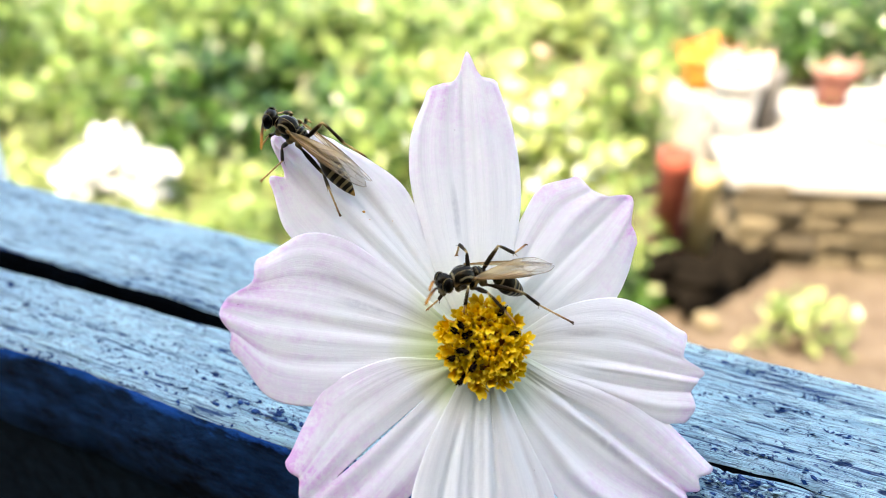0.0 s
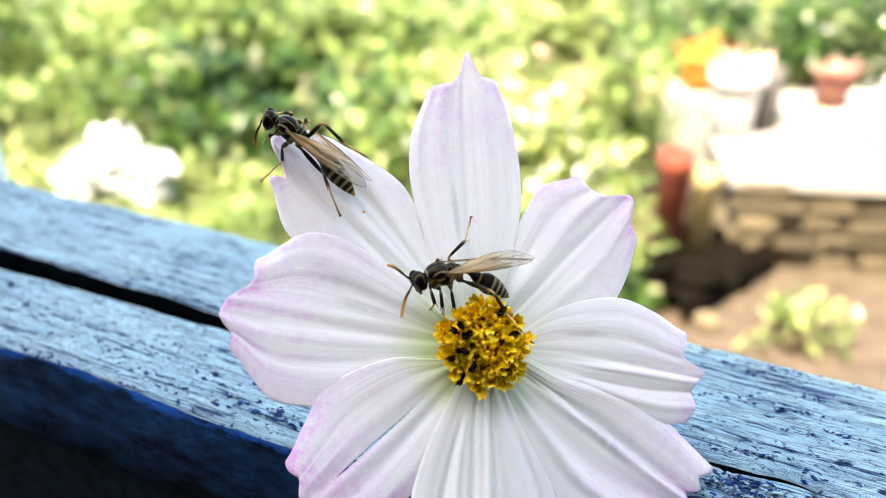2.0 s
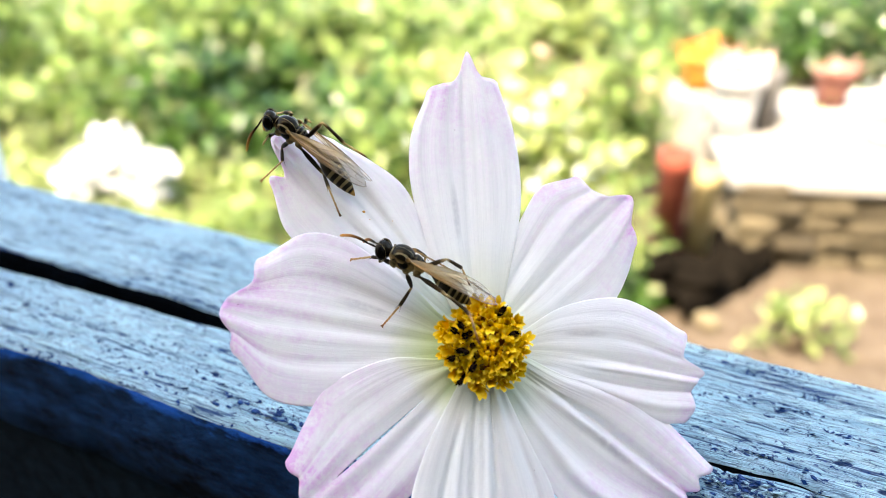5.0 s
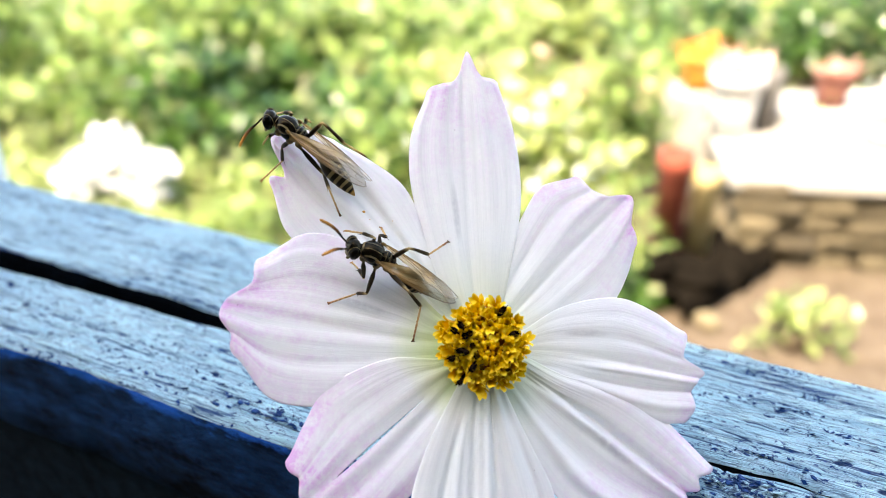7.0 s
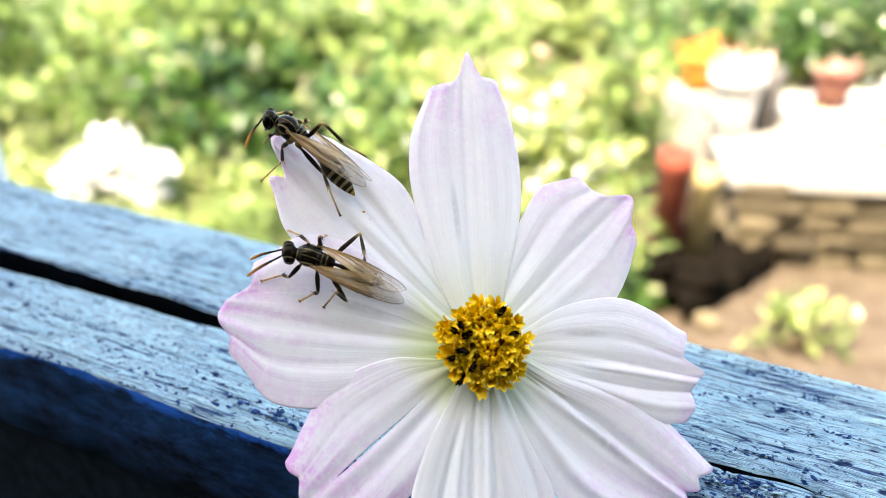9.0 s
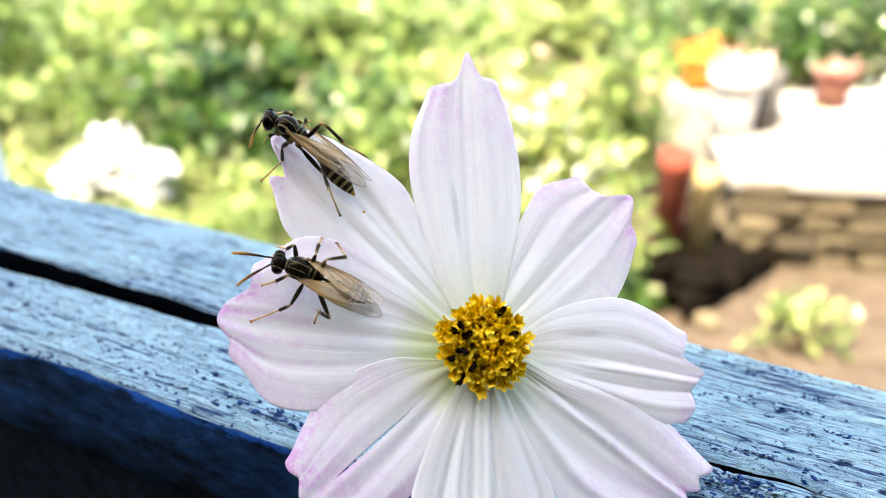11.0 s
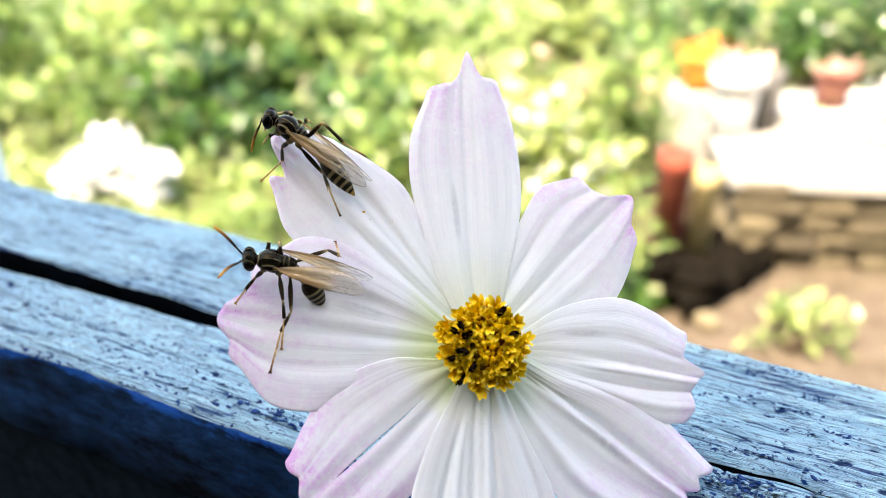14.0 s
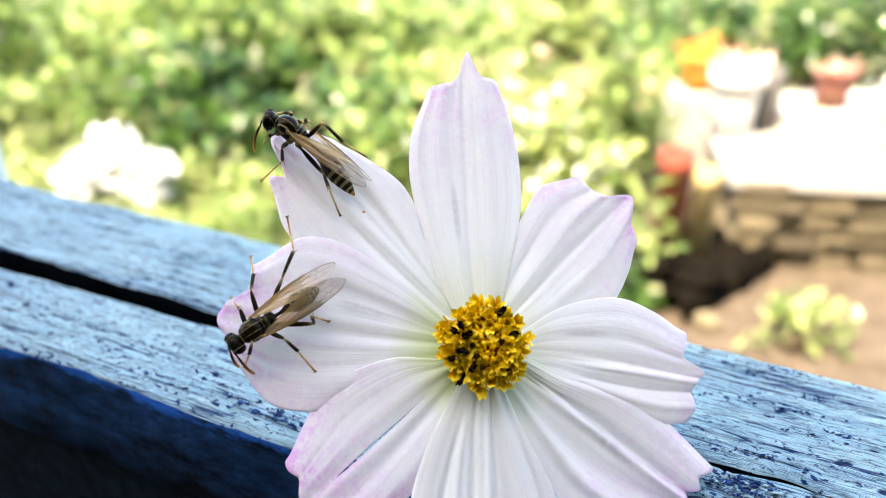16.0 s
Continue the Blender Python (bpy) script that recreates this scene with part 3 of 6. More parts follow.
def crumbs(count, seed, spots, lo, hi):
    """Loose, curled crumbs of old paint lying on the boards; spots are (x, y, spread along, spread across, weight)."""
    bm = bmesh.new()
    rnd = random.Random(seed)
    weights = [q[4] for q in spots]
    for _ in range(count):
        x, y, sx, sy, _w = rnd.choices(spots, weights)[0]
        x, y = x + rnd.gauss(0, sx), y + rnd.gauss(0, sy)
        if not (0.0934 - 0.010 * x < y < 0.1200 or 0.0695 < y < 0.0898 + 0.025 * x):
            continue
        size = lo + (hi - lo) * rnd.random() ** 2.5
        turn = pose(0, 0, 0, rnd.uniform(-25, 25), rnd.uniform(-25, 25), rnd.gauss(0, 30)).to_3x3()
        n = 6
        ring = [turn @ Vector((size * rnd.uniform(0.5, 1.9) * math.cos(6.283 * k / n), 0.62 * size * rnd.uniform(0.45, 1.15) * math.sin(6.283 * k / n), size * rnd.uniform(-0.25, 0.12))) for k in range(n)]
        at = Vector((x, y, size * 0.16))
        low = [bm.verts.new(at + q - Vector((0, 0, size * 0.2))) for q in ring]
        high = [bm.verts.new(at + q * 0.82 + Vector((0, 0, size * rnd.uniform(0.05, 0.3)))) for q in ring]
        for k in range(n):
            bm.faces.new((low[k], low[(k + 1) % n], high[(k + 1) % n], high[k]))
        bm.faces.new(high)
        bm.faces.new(low[::-1])
    return bm


def railing():
    rail = thing("porch_railing", "weathered blue-painted wooden railing with two top boards", "railing", at=RAIL)
    part("top_board", slat(0.0679, 0.0911, 1.0, 0.10, 0.0, 0.025, -0.012, True), [BLUE, SHADED_SIDE, SHADE_PLAIN], rail, "chipped blue front board")
    part("top_board", slat(0.0921, 0.1212, 8.0, 0.0, -0.010), [BLUE, SHADED_SIDE, SHADE_PLAIN], rail, "weathered blue back board")
    part("beam", box(bmesh.new(), -1.4, 1.4, 0.0700, 0.1190, -0.085, -0.0192, 0.002), SHADED_BEAM, rail, "beam under the boards with its shade in the colour", shade=False)
    for x in (-1.05, 0.62):
        part("post", box(bmesh.new(), x - 0.03, x + 0.03, 0.0735, 0.1155, -1.03, -0.0855, 0.003), DARK_WOOD, rail, shade=False)
    part("newel_post", box(bmesh.new(), -0.3265, -0.2765, 0.130, 0.180, -1.04, 0.42, 0.004), PALE_PAINT, rail, "pale blue-grey painted post", shade=False)
    back_spots = [(0.008, 0.1035, 0.006, 0.0006, 3), (0.004, 0.1095, 0.004, 0.0008, 2), (-0.002, 0.1075, 0.005, 0.0009, 1.5), (0.012, 0.1150, 0.003, 0.0008, 1.5), (-0.0115, 0.1010, 0.0016, 0.0008, 2),
                  (0.004, 0.1055, 0.012, 0.006, 5), (-0.10, 0.1075, 0.03, 0.006, 1.5), (0.0, 0.1198, 0.015, 0.0006, 1.5),
                  (0.010, 0.1133, 0.0016, 0.0005, 3), (0.0078, 0.1080, 0.0014, 0.0004, 2.5), (0.0142, 0.1049, 0.0035, 0.0003, 5), (0.002, 0.0950, 0.004, 0.0006, 4)]
    tagged(part("paint_crumb", crumbs(560, 5, back_spots, 0.00005, 0.00042), NAVY, rail, "loose navy crumbs of flaked paint", shade=False), kind="stuff")
    front_spots = [(-0.001, 0.0885, 0.008, 0.0022, 6), (0.004, 0.0865, 0.006, 0.003, 4), (-0.062, 0.0722, 0.004, 0.0008, 2), (-0.07, 0.0740, 0.014, 0.0026, 3), (-0.10, 0.080, 0.025, 0.005, 1)]
    tagged(part("paint_crumb", crumbs(600, 6, front_spots, 0.00008, 0.00065), NAVY, rail, "loose navy crumbs of flaked paint", shade=False), kind="stuff")
    tagged(part("paint_scale", crumbs(420, 7, front_spots[:2], 0.00015, 0.0008), BLUE, rail, "pale blue scales of lifting paint", shade=False), kind="stuff")
    part("lower_rail", box(bmesh.new(), -1.4, 1.4, 0.080, 0.108, -0.80, -0.75, 0.003), DARK_WOOD, rail, shade=False)


# ---- flower ----
D_UP = radians(36)
FLOWER = Matrix(((1, 0, 0, 0.00533), (0, math.sin(D_UP), -math.cos(D_UP), 0.08605), (0, math.cos(D_UP), math.sin(D_UP), 1.02074), (0, 0, 0, 1)))   # x right, y up the face, z out of the face
MM = 0.001


def petal(angle, rise, left, right, tip, folds, slit=None):
    """A petal along the angle: half widths in mm at even steps of its length, lengths across its toothed tip, lengthwise folds (place, width, height and, for some, where they start)."""
    bm = bmesh.new()
    layer = bm.loops.layers.uv.new("UVMap")
    ROWS, COLS = 48, 84
    ca, sa = math.cos(radians(angle)), math.sin(radians(angle))

    def place(s, c, shift):
        run = sum(along(tip, min(max((c + 1) / 2 + d, 0.0), 1.0)) for d in (-0.045, -0.015, 0.015, 0.045)) / 4 * s * (1 - 0.018 * abs(c) ** 9)
        side = c * along(left if c > 0 else right, s)
        if slit:
            width = slit[1]
            open_by = max(0.0, math.sin(math.pi * min(max((s - 0.33) / 0.49, 0), 1) ** 1.6)) ** 0.9
            side += shift * width * open_by
        t = math.hypot(run, side) / 35
        n = rise[0] + rise[1] * t + rise[2] * t * t
        env = min(1.0, s * 2.2) * (1 - 0.25 * s)
        for where, width, height, *start in folds:
            grow = min(1.0, max(0.0, (s - start[0]) / 0.3)) if start else 1.0
            n += 0.68 * height * env * grow * grow * (3 - 2 * grow) * math.exp(-((c - where - 0.05 * math.sin(4 * s + where * 9)) / width) ** 2)
        n += 0.07 * env * math.sin(c * 17 + angle) * (0.4 + 0.6 * s) + 0.13 * env * noise.noise((s * 1.3, c * 7, angle + 5)) + 0.03 * env * noise.noise((s * 2.0, c * 19, angle + 9)) + 0.012 * env * noise.noise((s * 3.0, c * 42, angle + 2)) + 0.10 * noise.noise((s * 5, c * 4, angle))
        n -= 0.8 * s * abs(c) ** 6 + (0.03 * shift * open_by if slit else 0.0)
        return Vector((run * ca - side * sa, run * sa + side * ca, n)) * MM

    spans = [(-1.0, 1.0, 0)] if not slit else [(-1.0, slit[0], -1), (slit[0], 1.0, 1)]
    for c0, c1, shift in spans:
        cols = max(10, int(COLS * (c1 - c0) / 2))
        grid, uvs = [], {}
        for i in range(ROWS + 1):
            s = (i / ROWS) ** 0.9
            row = []
            for j in range(cols + 1):
                c = c0 + (c1 - c0) * j / cols
                near = 1 - abs(c - slit[0]) / 0.5 if slit else 0
                k = bm.verts.new(place(s, c, shift * max(0.0, near)))
                uvs[k] = (s, c * 0.5 + 0.5)
                row.append(k)
            grid.append(row)
        for a, b in zip(grid, grid[1:]):
            for j in range(cols):
                f = bm.faces.new((a[j], b[j], b[j + 1], a[j + 1]))
                for loop in f.loops:
                    loop[layer].uv = uvs[loop.vert]
    bmesh.ops.remove_doubles(bm, verts=bm.verts, dist=1e-7)
    bmesh.ops.recalc_face_normals(bm, faces=bm.faces)
    return bm


def floret_mesh(kind):
    """A tubular floret whose five lobes stand up, spread or curl, or a closed five-angled bud."""
    bm = bmesh.new()
    rnd = random.Random(kind)
    if kind < 2:
        rings = [(0.26, 0.0), (0.34, 0.8), (0.46, 1.35), (0.40, 1.75), (0.10, 2.05 + 0.2 * kind)]
    else:
        rings = [(0.22, 0.0), (0.28, 0.9), (0.44, 1.5), (0.50, 1.75)]
    loops = []
    for r, z in rings:
        loops.append([bm.verts.new((r * (1.14 if k % 2 else 0.80) * math.cos(k * math.pi / 5), r * (1.14 if k % 2 else 0.80) * math.sin(k * math.pi / 5), z)) for k in range(10)])
    for a, b in zip(loops, loops[1:]):
        for k in range(10):
            bm.faces.new((a[k], a[(k + 1) % 10], b[(k + 1) % 10], b[k]))
    if kind < 2:
        bm.faces.new(loops[-1])
    else:
        last = loops[-1]
        open_out = (0.0, 0.0, 0.35, 0.15, 0.5, 0.25)[kind]
        for k in range(0, 10, 2):
            # each lobe is a rounded, hollow tongue that bends outwards
            a = (k + 1) * math.pi / 5 + rnd.uniform(-0.25, 0.25)
            wide = 0.8 * open_out + rnd.uniform(-0.25, 0.25)
            long = rnd.uniform(0.85, 1.25)
            rows = [(last[k], last[k + 1], last[(k + 2) % 10])]
            r, z, tilt = 0.50, 1.75, 0.15
            for step, half in ((0.42, 0.36), (0.36, 0.31), (0.24, 0.13)):
                tilt += wide * 0.75
                r, z = r + step * long * math.sin(tilt), z + step * long * math.cos(tilt)
                rows.append([bm.verts.new((rr * math.cos(a) - d * half * math.sin(a), rr * math.sin(a) + d * half * math.cos(a), zz)) for d, rr, zz in ((-1, r - 0.08, z), (0, r + 0.06, z - 0.05), (1, r - 0.08, z))])
            for low, high in zip(rows, rows[1:]):
                bm.faces.new((low[0], low[1], high[1], high[0]))
                bm.faces.new((low[1], low[2], high[2], high[1]))
    for k in bm.verts:
        k.co *= MM
    return mesh_from(bm, "floret", FLORET)


def anther_mesh():
    """A split, fluted anther tube."""
    bm = bmesh.new()
    rings = [(0.16, 0.0), (0.26, 0.8), (0.32, 1.5), (0.30, 1.9)]
    loops = [[bm.verts.new((r * (1.1 if k % 2 else 0.85) * math.cos(k * math.pi / 5) + 0.05 * z, r * (1.1 if k % 2 else 0.85) * math.sin(k * math.pi / 5), z + (0.45 if k % 2 and z > 1.8 else 0.0) * (0.4 + 0.13 * k))) for k in range(10)] for r, z in rings]
    for a, b in zip(loops, loops[1:]):
        for k in range(10):
            bm.faces.new((a[k], a[(k + 1) % 10], b[(k + 1) % 10], b[k]))
    for k in bm.verts:
        k.co *= MM
    return mesh_from(bm, "anther", ANTHER, False)


def flower():
    bloom = thing("cosmos_flower", "white cosmos flower with lilac-tinted petal tips and a yellow centre", "flower", at=FLOWER)
    # angle, rise, left widths, right widths, tip lengths, folds
    kinds = [
        (135.4, (-0.9, 0, 0.6), [1.5, 3.0, 5.8, 7.3, 7.7, 7.6, 4.6], [1.5, 2.2, 4.2, 6.3, 8.1, 7.4, 5.9],
         [35.3, 37.3, 38.9, 39.6, 40.3, 40.8, 41.2, 40.6, 38.0, 35.7, 36.2, 37.6, 37.3], [(-0.62, 0.10, 0.4), (-0.38, 0.09, -0.6), (-0.12, 0.10, 0.6), (0.12, 0.08, -0.8), (0.36, 0.12, 0.5), (0.62, 0.1, -0.5)]),
        (93.5, (-0.4, -0.3, 0), [1.5, 4.3, 6.3, 7.7, 8.5, 7.9, 5.4], [1.5, 3.3, 5.0, 6.5, 6.8, 6.2, 4.7],
         [37.8, 37.8, 37.8, 38.1, 39.3, 42.4, 40.6, 38.2, 37.4, 37.3, 37.2, 37.2, 37.1], [(0.1, 0.08, -0.5), (-0.35, 0.15, 0.45), (0.5, 0.15, 0.4)]),
        (46.2, (-0.6, -0.8, 0), [2.0, 3.9, 5.6, 7.0, 8.5, 9.2, 6.8], [1.5, 3.2, 6.5, 7.7, 8.7, 7.6, 5.7],
         [25.6, 25.9, 26.2, 26.8, 28.6, 29.5, 29.2, 27.6, 26.6, 26.4, 26.3, 26.6, 26.9], [(-0.05, 0.08, -0.6), (-0.4, 0.14, 0.35), (0.3, 0.14, 0.4), (0.55, 0.08, -0.35)]),
        (-8.2, (0.1, -0.2, 0.2), [1.5, 2.4, 6.0, 8.1, 8.9, 7.7, 5.6], [1.5, 2.3, 3.8, 5.4, 6.3, 6.9, 6.2],
         [28.0, 28.3, 28.6, 28.3, 27.9, 28.3, 29.1, 29.6, 26.7, 26.4, 26.6, 26.9, 27.1], [(0.5, 0.3, 0.4), (0.02, 0.06, -0.8, 0.35), (-0.14, 0.06, 0.8, 0.4), (-0.38, 0.08, -0.9, 0.35), (-0.6, 0.08, 0.6, 0.4)]),
        (-36.4, (0.6, 0.4, -1.9), [1.5, 2.2, 3.3, 5.7, 6.6, 6.0, 5.2], [1.5, 3.6, 6.7, 8.8, 10.2, 9.0, 6.4],
         [30.8, 31.4, 32.0, 32.6, 33.4, 34.1, 32.3, 33.0, 33.8, 32.3, 33.0, 33.7, 34.3], [(0.55, 0.30, 0.6), (0.14, 0.10, -1.9, 0.25), (-0.08, 0.08, 1.2, 0.2), (-0.36, 0.13, -1.3, 0.3), (-0.62, 0.08, 1.0, 0.1), (-0.82, 0.07, -0.8, 0.4)]),
        (-90.0, (1.9, 1.1, -2.3), [1.5, 2.2, 4.1, 6.3, 8.5, 9.5, 8.9], [1.5, 3.2, 5.6, 7.7, 9.2, 9.6, 8.8],
         [28.0, 28.6, 29.3, 28.8, 28.1, 28.8, 29.7, 28.7, 27.7, 28.3, 28.5, 27.9, 27.3], [(0.55, 0.16, 0.7), (0.24, 0.05, -0.8), (0.05, 0.07, 0.9), (-0.2, 0.06, -0.9, 0.1), (-0.36, 0.05, 0.5, 0.3), (-0.55, 0.07, -0.7, 0.2), (0.78, 0.06, -0.5, 0.3)]),
        (-138.4, (1.1, 0.4, -1.3), [1.5, 3.4, 5.4, 6.8, 7.9, 8.4, 7.4], [1.5, 2.2, 6.5, 8.7, 9.6, 8.0, 6.0],
         [29.7, 29.7, 29.4, 29.0, 30.1, 30.7, 31.1, 31.1, 31.1, 31.1, 31.1, 30.3, 29.4], [(-0.3, 0.2, 0.5), (0.35, 0.15, -0.5), (0.7, 0.15, 0.4)], (0.0, 0.15)),
        (170.8, (0.1, 0.2, 0.3), [1.5, 4.8, 7.7, 10.0, 11.5, 11.0, 6.4], [1.5, 2.6, 6.3, 9.2, 11.3, 11.0, 6.7],
         [32.5, 32.2, 31.8, 31.8, 33.1, 34.5, 35.1, 35.4, 35.0, 33.8, 33.0, 33.3, 33.0], [(0.05, 0.08, -0.5), (-0.12, 0.06, 0.3), (-0.35, 0.12, -0.35), (-0.6, 0.15, 0.3), (0.28, 0.08, 0.4), (0.48, 0.07, -0.35)]),
    ]
    petals = []
    tints = (0.6, 0.75, 0.75, 0.45, 0.85, 0.3, 1.6, 0.97)   # how much lilac each petal carries
    smudges = ((-1, 0), (0.49, 0.66), (-1, 0), (0.50, 0.72), (0.62, 0.46), (-1, 0), (-1, 0), (0.5, 0.36))   # where a faint grey smudge lies on each
    for k, tint, smudge in zip(kinds, tints, smudges):
        ob = part("petal", petal(*k), PETAL, bloom)
        ob.color = (tint, *smudge, 1)
        thick = ob.modifiers.new("thickness", "SOLIDIFY")
        thick.thickness, thick.offset = 0.00013, -1.0
        petals.append(ob)
    bm = bmesh.new()
    lathe(bm, [(0, 0.4 * MM), (4.4 * MM, 0.2 * MM), (5.0 * MM, 1.3 * MM), (4.5 * MM, 2.6 * MM), (3.4 * MM, 3.5 * MM), (2.0 * MM, 4.0 * MM), (0, 4.1 * MM)])
    disc = part("disc", bm, RECEPT, bloom, "golden yellow centre of small tubular florets", at=pose(-0.12 * MM, -0.2 * MM, 1.2 * MM))
    meshes = [floret_mesh(k) for k in range(6)]
    dark = anther_mesh()
    rnd = random.Random(4)
    total = 156
    for i in range(total):
        q = (i + 0.5) / total
        r = 4.6 * q ** 0.52
        a = i * 2.39996 + rnd.uniform(-0.1, 0.1)
        z = 4.1 - 2.5 * (r / 5.0) ** 2.6
        lean = 44 * (r / 5.0) ** 2 + rnd.uniform(-16, 16)
        size = (0.92 + 0.10 * q) * rnd.uniform(0.85, 1.15)
        m = Matrix.Translation(Vector((r * math.cos(a), r * math.sin(a), z - 0.9)) * MM) @ pose(0, 0, 0, 0, 0, math.degrees(a)) @ pose(0, 0, 0, 0, lean, rnd.uniform(0, 72)) @ Matrix.Diagonal((size, size, size * rnd.uniform(0.85, 1.15), 1))
        which = rnd.choice((0, 1)) if q < 0.22 else rnd.choice((0, 3, 5, 3, 1)) if q > 0.74 else rnd.choice((0, 2, 3, 4, 5, 2, 3))
        part("floret", meshes[which], None, disc, at=m)
        if 0.10 < q < 0.84 and rnd.random() < 0.22:
            m2 = Matrix.Translation(Vector((r * math.cos(a + 0.12), r * math.sin(a + 0.12), z + 0.35)) * MM) @ pose(0, 0, 0, 0, 0, math.degrees(a)) @ pose(0, 0, 0, 0, lean + rnd.uniform(-10, 35), 0) @ Matrix.Diagonal((1.2, 1.2, 1.0, 1))
            if i % 3 == 0:
                continue
            part("anther", dark, None, disc, "dark brown anther tube", at=m2)
    bm = bmesh.new()
    lathe(bm, [(0, -4.6 * MM), (1.8 * MM, -4.5 * MM), (3.6 * MM, -3.2 * MM), (4.6 * MM, -1.6 * MM), (4.9 * MM, -0.7 * MM), (0, -0.6 * MM)])
    part("calyx", bm, GREEN, bloom, "green calyx behind the petals")
    bm = bmesh.new()
    back = FLOWER.inverted()
    gap = RAIL @ Vector((-0.05, 0.0912, -0.016))
    a, b = Vector((0, 0, -0.0044)), back @ gap
    mid = (a + b) / 2 + Vector((0, 0.001, -0.003))
    tube(bm, [a, a.lerp(mid, 0.5) + Vector((0, 0, -0.001)), mid, b.lerp(mid, 0.4), b], [1.4 * MM, 1.1 * MM, 1.0 * MM, 0.9 * MM, 0.8 * MM], 10)
    part("stem", bm, GREEN, bloom, "thin green stem tucked into the gap")
    return bloom, petals


# ---- wasps ----
HIPS = {"front": (1.1, 0.7, -1.25), "mid": (-0.8, 0.85, -1.35), "hind": (-2.2, 0.8, -1.1)}
SPANS = {"front": (2.7, 2.4, 3.2), "mid": (3.8, 3.0, 4.2), "hind": (5.0, 3.9, 5.4)}   # thigh, shin, foot
REST = {"front": (4.4, 3.2, -2.5), "mid": (0.0, 6.0, -2.5), "hind": (-6.4, 5.2, -2.5)}
NECK, WAIST = (2.1, 0, 0.1), (-2.95, 0, -0.35)
HINGE, BROW = (-0.65, 1.42, 0.72), (1.75, 0.40, 0.45)
WING_LONG = 12.3
SIDES, KINDS = ("left", "right"), ("front", "mid", "hind")


def scaled(bm):
    for k in bm.verts:
        k.co *= MM
    return bm


def wing_mesh(side):
    """A folded forewing, hinged at its origin, pointing back along -x, with its veins as a second mesh."""
    bm, vb = bmesh.new(), bmesh.new()
    rows, cols = 40, 12
    full = lambda s: min(1.0, s / 0.55) ** 0.75 * (1 - 0.80 * max(0.0, (s - 0.84) / 0.16) ** 2.2)
    lead = lambda s: side * (0.12 + 0.72 * full(s) + 0.25 * math.sin(math.pi * s) - 0.25 * max(0.0, s - 0.8))
    trail = lambda s: -side * (0.12 + 1.55 * min(1.0, s / 0.55) ** 0.75 * (1 - 0.85 * max(0.0, (s - 0.68) / 0.32) ** 2.4))
    height = lambda s, c: 0.10 * math.sin(c * math.pi * 3.5) * min(1.0, 2 * s) + 0.25 * math.sin(math.pi * s) - 0.10 * c
    spot = lambda s, c, up=0.0: (-WING_LONG * s * (1 - 0.045 * (c - 0.35) * s), lead(s) * (1 - c) + trail(s) * c, height(s, c) + up)
    fore = bm.verts.layers.float.new("fore")
    grid = [[bm.verts.new(spot(i / rows, j / cols)) for j in range(cols + 1)] for i in range(rows + 1)]
    for a, b in zip(grid, grid[1:]):
        for j in range(cols):
            bm.faces.new((a[j], a[j + 1], b[j + 1], b[j]))
    for row in grid:
        for j, v in enumerate(row):
            v[fore] = 1 - j / cols
    tube(vb, [spot(s, 0.015, 0.02) for s in np.linspace(0, 0.99, 18)], [0.11] * 10 + [0.06] * 8, 5)
    tube(vb, [spot(s, 0.985, 0.02) for s in np.linspace(0.1, 0.97, 14)], [0.028] * 14, 4)
    tube(vb, [spot(0.99, c, 0.02) for c in np.linspace(0.05, 0.9, 6)], [0.026] * 6, 4)
    for c0, c1, s0, s1, w in ((0.06, 0.24, 0, 0.62, 0.055), (0.1, 0.50, 0.02, 0.60, 0.045), (0.3, 0.92, 0.05, 0.55, 0.04), (0.24, 0.10, 0.60, 0.80, 0.035), (0.24, 0.36, 0.60, 0.95, 0.03), (0.50, 0.68, 0.58, 0.93, 0.03), (0.62, 0.9, 0.5, 0.86, 0.028), (0.04, 0.10, 0.05, 0.62, 0.07)):
        tube(vb, [spot(s0 + (s1 - s0) * k / 8, c0 + (c1 - c0) * (k / 8) ** 1.3, 0.03) for k in range(9)], [w] * 9, 4)
    for s, c0, c1 in ((0.50, 0.22, 0.45), (0.61, 0.2, 0.52), (0.70, 0.1, 0.30), (0.76, 0.30, 0.62), (0.80, 0.03, 0.30), (0.86, 0.33, 0.68)):
        tube(vb, [spot(s + 0.02 * math.sin(2 * k), c0 + (c1 - c0) * k / 4, 0.03) for k in range(5)], [0.027] * 5, 4)
    blob(vb, spot(0.62, 0.03, 0.03), (0.75, 0.16, 0.07), 10, 6)
    return mesh_from(scaled(bm), "wing", WING), mesh_from(scaled(vb), "wing_vein", VEIN)


